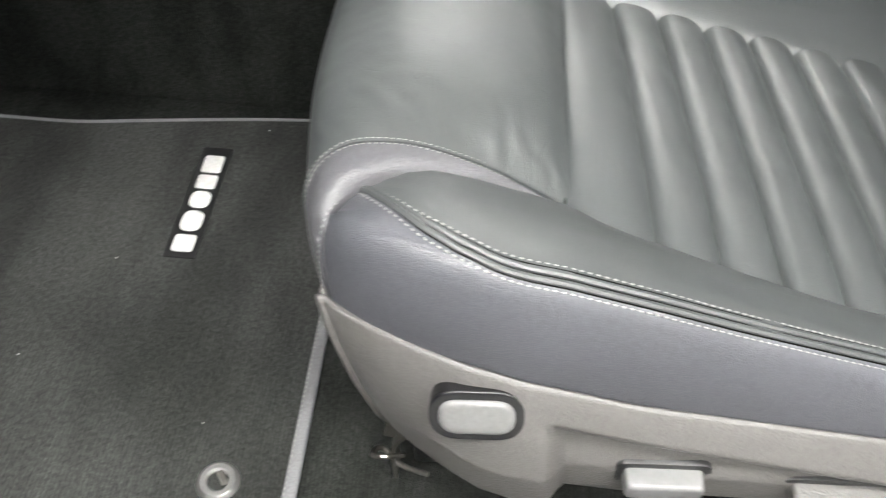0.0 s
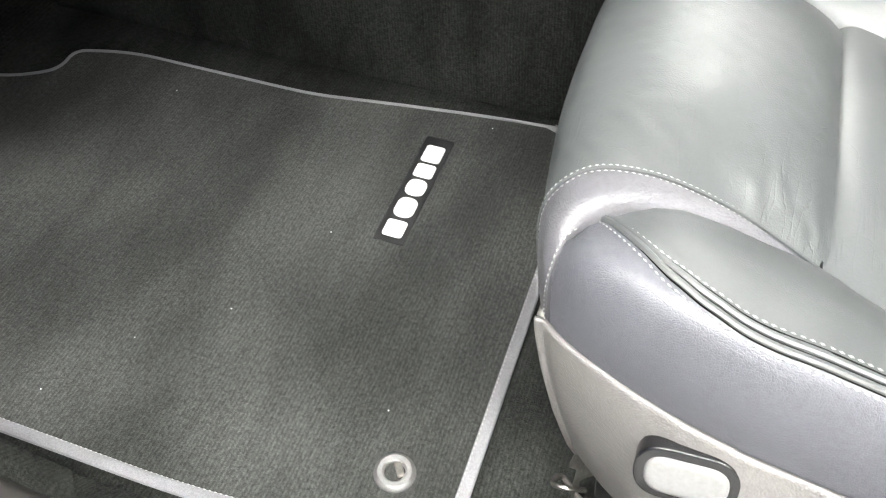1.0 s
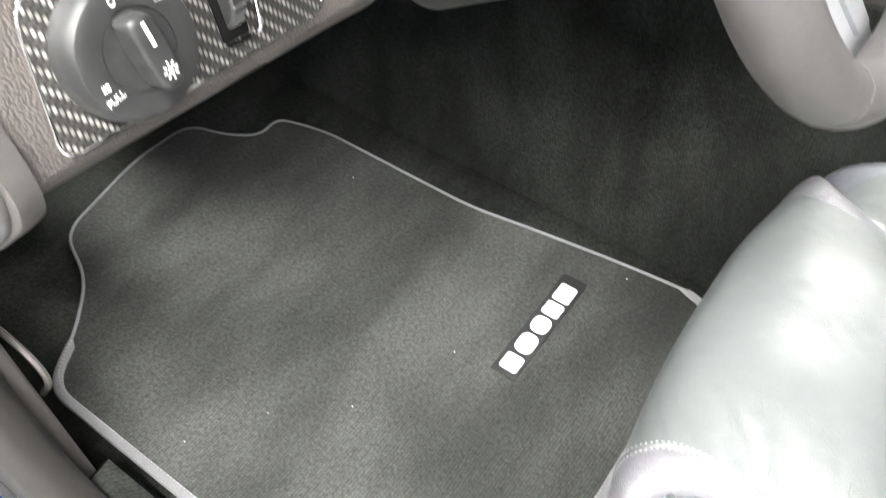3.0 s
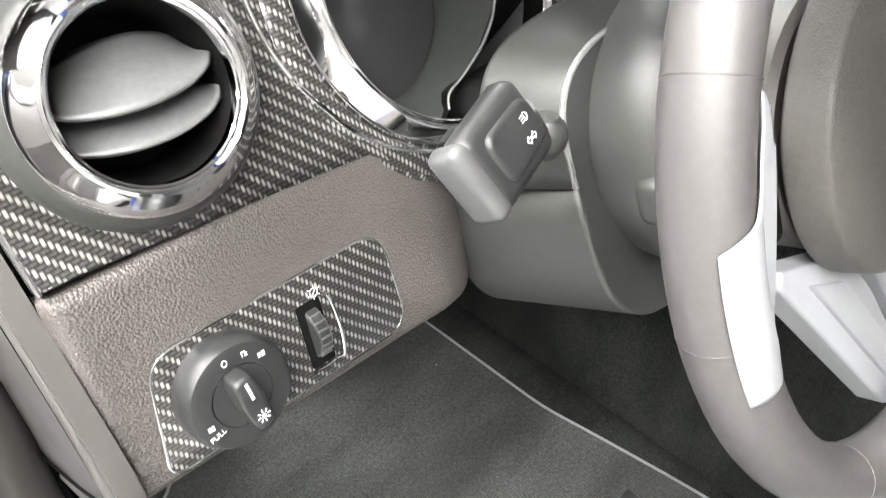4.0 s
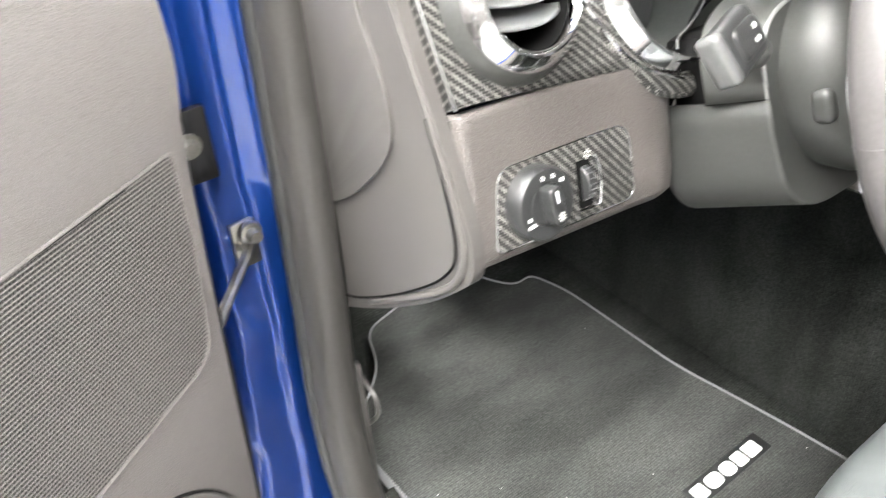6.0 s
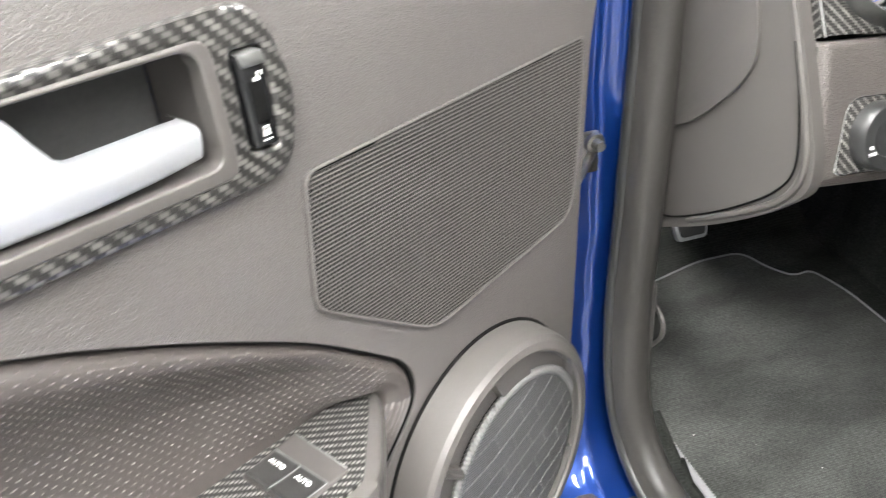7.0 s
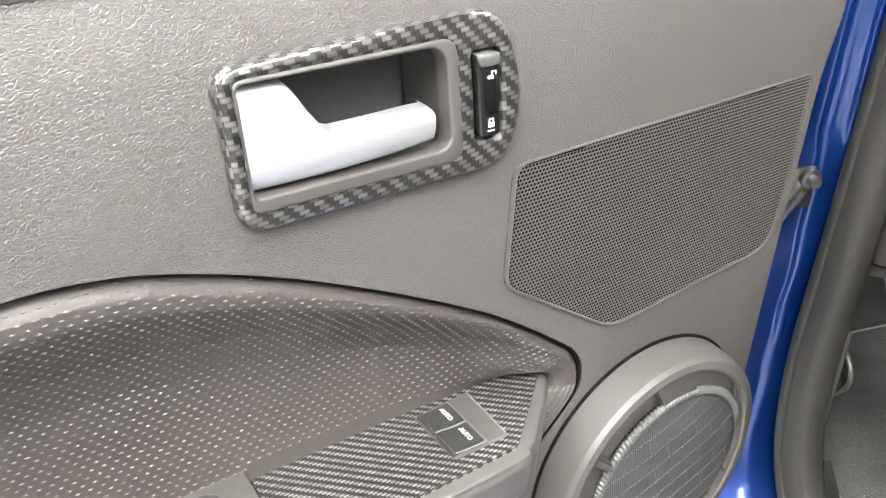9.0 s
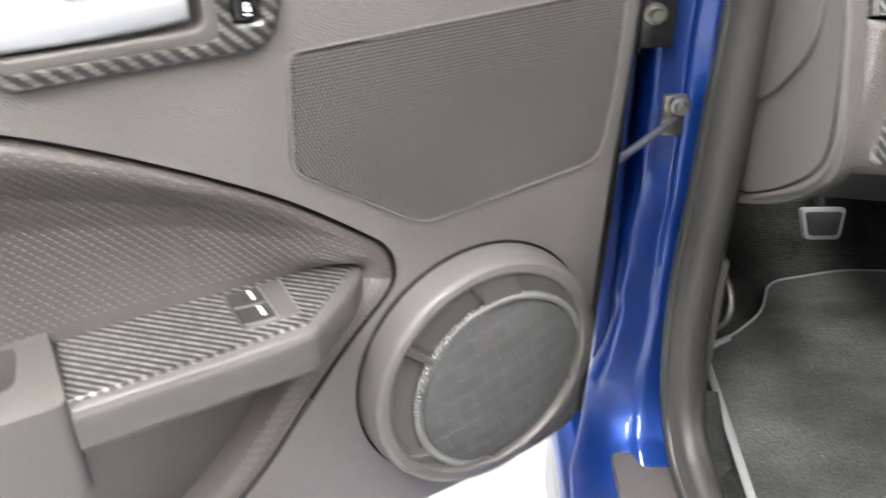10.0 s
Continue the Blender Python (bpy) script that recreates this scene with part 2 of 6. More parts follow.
CARBON_ARM = carbon("carbon_twill_armrest", 0.0022, 1.0, 0.27, mirrored=True, low=0.45, gap=0.3)
CARBON_LARGE = carbon("carbon_twill_door", 0.0031, 1.0, 0.13, low=0.8, gap=0.6)
MAT_PILE = pile("mat_pile", (0.049, 0.051, 0.048), 3.2, 0.62, 1.5, 1100, 0.04)
CARPET = pile("floor_carpet", (0.023, 0.0245, 0.0225), 7.0, 0.7, 1.4, 700)
BINDING = material("cloth_binding", (0.22, 0.22, 0.23), 0.8, spec=0.2, grain=("noise", 1600, 0.0008), fine=(900, 0.25))
WHITE = material("white_print", (0.80, 0.80, 0.78), 0.6, blot=(60, 0.08))
SCALE = material("scale_print", (0.34, 0.34, 0.33), 0.5, blot=(60, 0.05))
RED = material("red_print", (0.5, 0.02, 0.03), 0.5)
RIM_LEATHER = material("wheel_leather", (0.060, 0.0565, 0.0565), 0.48, spec=0.45, grain=("cells", 1100, 0.00003), blot=(10, 0.08))
HUB = material("airbag_plastic", (0.068, 0.065, 0.061), 0.50, spec=0.4, grain=("cells", 900, 0.00016), blot=(8, 0.06))
MESH = woven("speaker_mesh", (0.062, 0.062, 0.064), 0.0022)
MESH_EDGE = material("speaker_thread", (0.086, 0.086, 0.085), 0.42, fine=(1500, 0.2))
CONCRETE = material("showroom_floor", (0.32, 0.32, 0.31), 0.25, blot=(1.5, 0.08), fine=(60, 0.05))
WALL = material("hall_wall_paint", (0.36, 0.36, 0.355), 0.7, blot=(0.8, 0.08), fine=(40, 0.03))
PAINT = material("wall_paint", (0.75, 0.75, 0.74), 0.7, blot=(0.8, 0.05), fine=(40, 0.03))
HEADLINER = material("headliner_cloth", (0.30, 0.29, 0.28), 0.9, grain=("noise", 900, 0.0005))
TUBE = lamp_material("ceiling_lamp_glow", (1.0, 0.985, 0.95), 135.0)


# ---- building helpers ----
BASE = {}


def thing(name, label, category, base=(0, 0, 0), at=None, group="", kind=""):
    """An Empty at the thing's base; its parts are built in the frame at (the world if none)."""
    at = at or Matrix()
    ob = new(name)
    ob.empty_display_size = 0.05
    ob.matrix_world = at @ Matrix.Translation(base)
    BASE[ob.name] = Vector(base)
    return tagged(ob, label, category, group, kind)


def part(name, bm, mat, parent, label="", angle=38, thick=0.0):
    """Links a bmesh as one mesh object under a thing or under a part, with a UV map in metres."""
    shift = BASE[parent.name]
    bmesh.ops.recalc_face_normals(bm, faces=bm.faces)
    layer = bm.loops.layers.uv.new("UVMap")
    for f in bm.faces:
        ax = max(range(3), key=lambda i: abs(f.normal[i]))
        i, j = ((1, 2), (0, 2), (0, 1))[ax]
        for lp in f.loops:
            lp[layer].uv = (lp.vert.co[i], lp.vert.co[j])
    bm.transform(Matrix.Translation(-shift))
    me = bpy.data.meshes.new(name)
    bm.to_mesh(me)
    bm.free()
    me.materials.append(mat)
    me.shade_smooth()
    me.set_sharp_from_angle(angle=radians(angle))
    ob = new(name, me)
    ob.parent = parent
    BASE[ob.name] = shift
    if thick:
        s = ob.modifiers.new("thickness", "SOLIDIFY")
        s.thickness, s.offset = thick, 0
    return tagged(ob, label)


def alone(name, bm, mat, label, category, base=(0, 0, 0), at=None, kind="", group="", angle=38):
    """A thing that is one mesh."""
    at = at or Matrix()
    BASE["_"] = Vector(base)
    holder = new("_")
    ob = part(name, bm, mat, holder, "", angle)
    ob.parent = None
    bpy.data.objects.remove(holder)
    ob.matrix_world = at @ Matrix.Translation(base)
    return tagged(ob, label, category, group, kind)


def add_grid(bm, rows, closed=False):
    vs = [[bm.verts.new(p) for p in r] for r in rows]
    for a, b in zip(vs, vs[1:]):
        k = len(a)
        for i in range(k if closed else k - 1):
            bm.faces.new((a[i], a[(i + 1) % k], b[(i + 1) % k], b[i]))
    return vs


def surf(f, nu, nv, u0=0.0, u1=1.0, v0=0.0, v1=1.0):
    bm = bmesh.new()
    add_grid(bm, [[f(u0 + (u1 - u0) * i / nu, v0 + (v1 - v0) * j / nv) for j in range(nv + 1)] for i in range(nu + 1)])
    return bm


def curve(pts, n):
    """Catmull-Rom through the points, n steps a span."""
    P = [Vector(p) for p in pts]
    P = [2 * P[0] - P[1], *P, 2 * P[-1] - P[-2]]
    out = []
    for i in range(1, len(P) - 2):
        a, b, c, d = P[i - 1 : i + 3]
        for k in range(n):
            t = k / n
            out.append(0.5 * (2 * b + (c - a) * t + (2 * a - 5 * b + 4 * c - d) * t * t + (3 * b - a - 3 * c + d) * t**3))
    return out + [P[-2]]


def along(pts, t):
    """A point at 0 to 1 along a smooth curve through pts."""
    c = curve(pts, 12)
    s = min(max(t, 0), 1) * (len(c) - 1)
    i = min(int(s), len(c) - 2)
    return c[i].lerp(c[i + 1], s - i)


def ramp(x, xs, ys):
    return float(np.interp(x, xs, ys))


def tube(pts, r, n=12, closed=False, cap=True, flat=1.0, bm=None):
    bm = bm or bmesh.new()
    P = [Vector(p) for p in pts]
    k = len(P)
    rows, side = [], None
    for i in range(k):
        a, b = (P[(i - 1) % k], P[(i + 1) % k]) if closed else (P[max(i - 1, 0)], P[min(i + 1, k - 1)])
        d = (b - a).normalized()
        if side is None:
            side = d.orthogonal().normalized()
        side = (side - d * side.dot(d)).normalized()
        up = d.cross(side)
        rr = r(i / (k - 1)) if callable(r) else r
        rows.append([P[i] + rr * (math.cos(2 * math.pi * j / n) * side + flat * math.sin(2 * math.pi * j / n) * up) for j in range(n)])
    if closed:
        rows.append(rows[0])
    vs = add_grid(bm, rows, True)
    if closed:
        bmesh.ops.remove_doubles(bm, verts=bm.verts, dist=1e-6)
    elif cap:
        bm.faces.new(vs[0]), bm.faces.new(vs[-1])
    return bm


def sweep(path, section, ref, bm=None, cap=True):
    """Sweeps a closed section [(a, b)] along path; a lies along ref made square to the path, b across both."""
    bm = bm or bmesh.new()
    P, rows, k = [Vector(p) for p in path], [], len(path)
    for i in range(k):
        d = (P[min(i + 1, k - 1)] - P[max(i - 1, 0)]).normalized()
        a = Vector(ref) - d * Vector(ref).dot(d)
        a.normalize()
        b = d.cross(a)
        sec = section(i / (k - 1)) if callable(section) else section
        rows.append([P[i] + s * a + t * b for s, t in sec])
    vs = add_grid(bm, rows, True)
    if cap:
        bm.faces.new(vs[0]), bm.faces.new(vs[-1])
    return bm


def lathe(profile, n=56, centre=(0, 0, 0), closed=False):
    """Turns (radius, height) pairs about the local z axis."""
    bm = bmesh.new()
    c = Vector(centre)
    rows = [[c + Vector((r * math.cos(2 * math.pi * j / n), r * math.sin(2 * math.pi * j / n), h)) for j in range(n)] for r, h in profile]
    if closed:
        rows.append(rows[0])
    add_grid(bm, rows, True)
    bmesh.ops.remove_doubles(bm, verts=bm.verts, dist=1e-6)
    return bm


def rounded(pts, r, n=5):
    """A polygon with its corners rounded; r is one radius or one a corner."""
    out, k = [], len(pts)
    for i in range(k):
        p, a, b = Vector(pts[i]), Vector(pts[i - 1]), Vector(pts[(i + 1) % k])
        rad = r[i] if isinstance(r, (list, tuple)) else r
        rad = min(rad, 0.49 * (a - p).length, 0.49 * (b - p).length)
        p0, p1 = p + (a - p).normalized() * rad, p + (b - p).normalized() * rad
        for j in range(n + 1):
            t = j / n
            out.append((1 - t) ** 2 * p0 + 2 * t * (1 - t) * p + t * t * p1)
    return out


def outline(*pts):
    return [Vector(p) for p in pts]


def prism(pts, c0, c1, to=lambda a, b, c: (a, b, c), bevel=0.0, seg=2, holes=(), cuts=()):
    """A plate with the given outline, from c0 to c1; the rim of the c1 side is bevelled. holes: more outlines; cuts: heights at which a curved plate is divided."""
    bm = bmesh.new()
    loops = []
    for ring in (pts, *holes):
        vs = [bm.verts.new((p[0], p[1], c1)) for p in ring]
        es = [bm.edges.new((vs[i], vs[(i + 1) % len(vs)])) for i in range(len(vs))]
        loops.append(es)
    if holes:
        bmesh.ops.triangle_fill(bm, use_beauty=True, use_dissolve=False, edges=[e for es in loops for e in es], normal=(0, 0, 1))
    else:
        bm.faces.new([v for v in bm.verts])
    rim = [e for e in bm.edges if len(e.link_faces) == 1]
    ext = bmesh.ops.extrude_edge_only(bm, edges=rim)["geom"]
    for v in ext:
        if isinstance(v, bmesh.types.BMVert):
            v.co.z = c0
    if bevel:
        bmesh.ops.bevel(bm, geom=rim, offset=bevel, segments=seg, profile=0.5, affect="EDGES", clamp_overlap=True)
    back = [e for e in bm.edges if len(e.link_faces) == 1 and all(abs(v.co.z - c0) < 1e-7 for v in e.verts)]
    if not holes and back:
        bmesh.ops.contextual_create(bm, geom=back)
    for b in cuts:
        bmesh.ops.bisect_plane(bm, geom=bm.verts[:] + bm.edges[:] + bm.faces[:], plane_co=(0, b, 0), plane_no=(0, 1, 0))
    for v in bm.verts:
        v.co = to(*v.co)
    return bm


def box(c, s, bevel=0.0, seg=2, turn=None, bm=None):
    bm2 = bmesh.new()
    bmesh.ops.create_cube(bm2, size=1.0)
    for v in bm2.verts:
        v.co = Vector((v.co.x * s[0], v.co.y * s[1], v.co.z * s[2]))
    if bevel:
        bmesh.ops.bevel(bm2, geom=list(bm2.edges), offset=bevel, segments=seg, profile=0.5, affect="EDGES", clamp_overlap=True)
    bm2.transform(Matrix.Translation(c) @ (turn or Matrix()))
    return merged(bm, bm2) if bm else bm2


def merged(a, b):
    """Adds bmesh b to a and frees b."""
    me = bpy.data.meshes.new("_")
    b.to_mesh(me)
    b.free()
    a.from_mesh(me)
    bpy.data.meshes.remove(me)
    return a


def lettering(text, size, at):
    """A flat bmesh of a word in the built-in font, centred, lying in the xy plane of at."""
    cu = bpy.data.curves.new("_", "FONT")
    cu.body, cu.size, cu.align_x, cu.align_y, cu.extrude = text, size, "CENTER", "CENTER", 0.0002
    ob = new("_", cu)
    dg = bpy.context.evaluated_depsgraph_get()
    me = bpy.data.meshes.new_from_object(ob.evaluated_get(dg))
    bm = bmesh.new()
    bm.from_mesh(me)
    bm.transform(at)
    bpy.data.objects.remove(ob)
    bpy.data.curves.remove(cu)
    bpy.data.meshes.remove(me)
    return bm


def frame_at(o, x, z):
    """A frame at o with its x axis along x and its z axis along z (made square)."""
    x, z = Vector(x).normalized(), Vector(z)
    z = (z - x * z.dot(x)).normalized()
    y = z.cross(x)
    m = Matrix((x, y, z)).transposed().to_4x4()
    m.translation = o
    return m


def stitches(path, length, gap, r, lift=(0, 0, 0), bm=None):
    """Short threads laid along a path."""
    bm = bm or bmesh.new()
    P = [Vector(p) + Vector(lift) for p in path]
    acc, nxt = 0.0, 0.0
    for a, b in zip(P, P[1:]):
        d = (b - a).length
        while nxt < acc + d:
            t = (nxt - acc) / max(d, 1e-9)
            p, w = a.lerp(b, t), (b - a).normalized()
            side = w.orthogonal().normalized()
            up = w.cross(side)
            ring = [side, up, -side, -up]
            e0, e1 = bm.verts.new(p - w * length / 2), bm.verts.new(p + w * length / 2)
            vs = [bm.verts.new(p + r * q) for q in ring]
            for i in range(4):
                bm.faces.new((e0, vs[(i + 1) % 4], vs[i]))
                bm.faces.new((e1, vs[i], vs[(i + 1) % 4]))
            nxt += length + gap
        acc += d
    return bm


# ---- the hall round the car ----
GROUND = -0.40
alone("ground", box((0, 0, GROUND - 0.1), (14, 14, 0.2)), CONCRETE, "pale polished concrete hall floor", "floor", (0, 0, GROUND - 0.1), kind="structure")
for nm, c, s in (("wall_north", (0, 7.1, 1.4), (14.4, 0.2, 3.6)), ("wall_south", (0, -7.1, 1.4), (14.4, 0.2, 3.6)), ("wall_east", (7.1, 0, 1.4), (0.2, 14, 3.6)), ("wall_west", (-7.1, 0, 1.4), (0.2, 14, 3.6))):
    alone(nm, box(c, s), WALL, "plain grey painted hall wall", "wall", c, kind="structure")
alone("ceiling", box((0, 0, 3.3), (14.4, 14.4, 0.2)), PAINT, "plain white hall ceiling", "ceiling", (0, 0, 3.3), kind="structure")
lamp = thing("ceiling_lamp", "unseen long white fluorescent ceiling lamp, added to light the car, switched on", "lamp", (0, 0, 3.16), group="hall ceiling lamps")
part("housing", box((0, 0, 3.17), (0.34, 2.4, 0.05), 0.01), PAINT, lamp)
part("diffuser", box((0, 0, 3.14), (0.28, 2.34, 0.02), 0.004), TUBE, lamp, "glowing white diffuser")
# unseen lamps, added where they brighten the car and show in its reflections
LAMPS = [(-1.3, -2.0), (-1.3, 0.55), (-2.7, -2.4), (-2.7, 0.3), (0.45, -1.9), (0.6, -4.2), (0.6, 3.4), (1.8, 2.0), (3.7, -1.0)]
lamp.matrix_world = Matrix.Translation((LAMPS[0][0], LAMPS[0][1], 3.16))
for x, y in LAMPS[1:]:
    copy_thing(lamp, Matrix.Translation((x, y, 3.16)))

# ---- car shell ----
SLOPE = math.tan(radians(6))


def floor_z(y):
    return SLOPE * y - 0.008 if y < 0.56 else SLOPE * 0.56 - 0.008 + (y - 0.56) * 1.1


shell = thing("car_shell", "blue painted car body shell round the open driver's door", "car body", (0.2, -0.2, -0.2))
bm = surf(lambda u, v: (-0.345 + 0.60 * u, -1.0 + 1.86 * v, floor_z(-1.0 + 1.86 * v)), 6, 60)
part("floor_carpet", bm, CARPET, shell, "black floor carpet", thick=0.012)


def tunnel(u, v):
    y = -1.0 + 1.86 * v
    z0 = floor_z(y) - 0.01
    a = min(max(u, 0), 1)
    return (0.235 + 0.05 * a * a + 0.012 * math.sin(a * 3.1), y, z0 + a * (0.34 - min(0, z0)))


part("tunnel_carpet", surf(tunnel, 14, 40), CARPET, shell, "black carpet up the side of the centre tunnel", thick=0.012)
part("kick_panel", box((-0.352, 0.50, 0.25), (0.02, 0.55, 0.62), 0.004), CARPET, shell, "black carpeted footwell side")
part("kick_trim", prism(rounded([(0.21, -0.01), (0.36, 0.01), (0.40, 0.12), (0.36, 0.27), (0.21, 0.30)], [0.01, 0.03, 0.06, 0.05, 0.01], 5), -0.362, -0.3405, lambda a, b, c: (c, a, b), 0.006, 3), PLASTIC_SMOOTH, shell, "grey plastic footwell side trim")
part("firewall", box((0.2, 0.86, 0.45), (1.3, 0.03, 0.75), 0.005), CARPET, shell)
# roof and headliner are unseen, added to stop overhead light in the cabin
part("roof", box((0.25, -0.45, 1.12), (1.05, 1.5, 0.03), 0.012), BLUE, shell)
part("headliner", box((0.25, -0.45, 1.095), (1.0, 1.46, 0.014), 0.005), HEADLINER, shell)
part("far_side", box((0.98, -0.2, 0.3), (0.05, 2.1, 0.95), 0.01), PLASTIC, shell)
part("rear_bulkhead", box((0.3, -1.22, 0.3), (1.3, 0.04, 0.95), 0.01), CARPET, shell)


def jamb(u, v):
    """Hinge pillar that runs down in a hollow curve into the sill."""
    p = along([(0, 0.262, 0.98), (0, 0.262, 0.62), (0, 0.264, 0.36), (0, 0.260, 0.18), (0, 0.245, 0.09), (0, 0.215, 0.035), (0, 0.17, 0.008), (0, 0.05, -0.002), (0, -0.5, -0.008), (0, -1.1, -0.01)], v)
    widen = ramp(p.y, (-1.1, 0.1, 0.2, 0.25, 0.264), (0.06, 0.06, 0.055, 0.03, 0.0)) if p.z < 0.2 else ramp(p.z, (0.2, 0.4, 0.98), (0.012, 0.0, -0.03))
    s = min(max(u, 0), 1)
    x = -0.372 - s * (0.088 + widen)
    fall = max(0, s - 0.82) / 0.18
    up = ramp(p.z, (0.02, 0.2), (0.0, 1.0))
    step = 0.006 / (1 + math.exp((s - 0.42) * 60))
    slump = max(0, s - 0.35) / 0.65
    inset = math.sin(math.pi * min(max((s - 0.12) / 0.76, 0.0), 1.0)) ** 0.5
    step -= inset * (0.010 * ramp(p.z, (0.50, 0.53), (0.0, 1.0)) - 0.007 * math.exp(-(((p.z - 0.36) / 0.035) ** 2)) - 0.004 * math.exp(-(((p.z - 0.27) / 0.02) ** 2)))
    return (x, p.y + up * (0.03 * fall**2 - step), p.z - (1 - up) * (0.055 * slump**2 - step))


part("hinge_pillar", surf(jamb, 40, 110), BLUE, shell, "glossy blue painted hinge pillar and sill", thick=0.004)
part("rocker", box((-0.50, -0.36, -0.15), (0.06, 1.5, 0.2), 0.03, 4), BLUE, shell, "blue painted rocker panel")
# added panel, hidden by the pillar: blocks lamp light from the footwell
part("fender", box((-0.475, 0.62, 0.44), (0.02, 0.70, 1.06), 0.004), BLUE, shell, "unseen blue fender panel, added to keep light out of the footwell")
bm = prism(rounded([(-0.465, -1.0), (-0.385, -1.0), (-0.385, 0.175), (-0.465, 0.185)], 0.012), 0.0, 0.012, bevel=0.003)
part("scuff_plate", bm, PLASTIC, shell, "grey plastic sill scuff plate")
SEAL = [(-0.356, 0.235, 1.000), (-0.358, 0.228, 0.800), (-0.365, 0.224, 0.600), (-0.373, 0.222, 0.400), (-0.381, 0.216, 0.250), (-0.382, 0.195, 0.130), (-0.378, 0.140, 0.055), (-0.372, 0.050, 0.030), (-0.369, -0.200, 0.022), (-0.369, -1.000, 0.018)]
sec = [(0.026, -0.020), (0.026, 0.016), (0.018, 0.026), (0.004, 0.030), (-0.010, 0.027), (-0.018, 0.014), (-0.020, -0.010), (-0.014, -0.024), (0.010, -0.028)]
part("pillar_trim", sweep(curve(SEAL, 10), sec, (1, 0, 0)), PILLAR_SHADED, shell, "grey moulded pillar and sill trim", 60)
part("door_seal", tube(curve([(x - 0.018, y + 0.006, z) for x, y, z in SEAL], 10), 0.008, 10), DARK, shell, "black rubber door seal")
part("inner_sill", sweep(curve([(-0.352, 0.20, 0.10), (-0.346, 0.13, 0.045), (-0.342, 0.03, 0.022), (-0.340, -1.0, 0.005)], 8), [(0.022, -0.03), (0.022, 0.004), (0.008, 0.016), (-0.012, 0.018), (-0.02, -0.03)], (1, 0, 0)), CARPET, shell)

strap = thing("door_check_strap", "bare steel door check strap bolted to the pillar", "door strap", (-0.42, 0.255, 0.47))
part("arm", tube(curve([(-0.415, 0.256, 0.468), (-0.435, 0.235, 0.462), (-0.47, 0.20, 0.455), (-0.50, 0.165, 0.452)], 6), 0.007, 8, flat=0.6), STEEL, strap)
part("bolt", lathe([(0.0, 0.016), (0.006, 0.016), (0.007, 0.012), (0.007, 0.006), (0.011, 0.005), (0.012, 0.0), (0.0, 0.0)], 18, (0, 0, 0)), STEEL, strap)
strap.children[-1].matrix_local = Matrix.Translation((0.004, -0.004, 0.012)) @ pose(0, 0, 0, 90, 0, 0) @ Matrix.Translation(Vector((-0.42, 0.255, 0.47)))
part("bracket", box((-0.420, 0.258, 0.468), (0.026, 0.008, 0.05), 0.003), STEEL, strap)

hinge = part("door_hinge", box((-0.452, 0.250, 0.585), (0.040, 0.010, 0.070), 0.003), GLOSS, shell, "black steel upper door hinge")
part("knuckle", tube([(-0.480, 0.236, 0.550), (-0.480, 0.236, 0.625)], 0.010, 14), GLOSS, hinge)
bm = lathe([(0.0, 0.012), (0.007, 0.012), (0.008, 0.009), (0.008, 0.004), (0.012, 0.003), (0.012, 0.0), (0.0, 0.0)], 12)
bm.transform(pose(-0.455, 0.246, 0.588, 90, 0, 0))
part("bolt", bm, STEEL, hinge, "bright steel bolt")

# ---- floor mat ----
MATM = pose(0, 0, 0, 6, 0, 0)
floor_mat = thing("floor_mat", "black carpet floor mat with pale cloth edging and a white badge", "floor mat", (-0.05, 0.15, 0), MATM)
MAT = [(-0.288, -0.157), (0.212, -0.157), (0.203, -0.05), (0.186, 0.07), (0.171, 0.16), (0.170, 0.40), (0.150, 0.468), (0.112, 0.462), (0.085, 0.50), (0.070, 0.556), (-0.02, 0.560), (-0.155, 0.530), (-0.185, 0.455), (-0.240, 0.405), (-0.302, 0.370), (-0.304, 0.05)]
RAD = [0.012, 0.05, 0.05, 0.05, 0.03, 0.04, 0.03, 0.025, 0.03, 0.03, 0.03, 0.03, 0.03, 0.03, 0.03, 0.05]
edge = rounded(MAT, RAD, 6)
part("carpet", prism(edge, -0.004, 0.004), MAT_PILE, floor_mat)
rim = [(p.x, p.y, 0.004) for p in edge]
bm = bmesh.new()
k = len(rim)


def rim_size(p):
    return 0.0056 if p[0] < -0.25 or p[1] < -0.12 else 0.0018


P = [Vector(p) for p in rim]
rows = []
for i in range(k):
    d = (P[(i + 1) % k] - P[i - 1]).normalized()
    side = d.cross(Vector((0, 0, 1)))
    r = rim_size(P[i])
    rows.append([P[i] + side * (r * math.cos(a) - r * 0.4) + Vector((0, 0, (0.0022 + r * 0.25) * math.sin(a))) for a in [2 * math.pi * j / 10 for j in range(10)]])
add_grid(bm, rows + [rows[0]], True)
bmesh.ops.remove_doubles(bm, verts=bm.verts, dist=1e-6)
part("binding", bm, BINDING, floor_mat, "pale grey cloth edge binding")
run_a = [p + Vector((0.006, 0, 0.0008)) for p in P if p.x < -0.25 and p.y > -0.12]
run_b = [p + Vector((0, 0.006, 0.0008)) for p in P if p.y < -0.12]
part("seam", stitches(run_b, 0.003, 0.0016, 0.0005, (0, 0, 0.0042), stitches(run_a, 0.003, 0.0016, 0.0005, (0, 0, 0.0042))), THREAD, floor_mat)["kind"] = "stuff"
GROM = (-0.233, -0.098, 0.004)
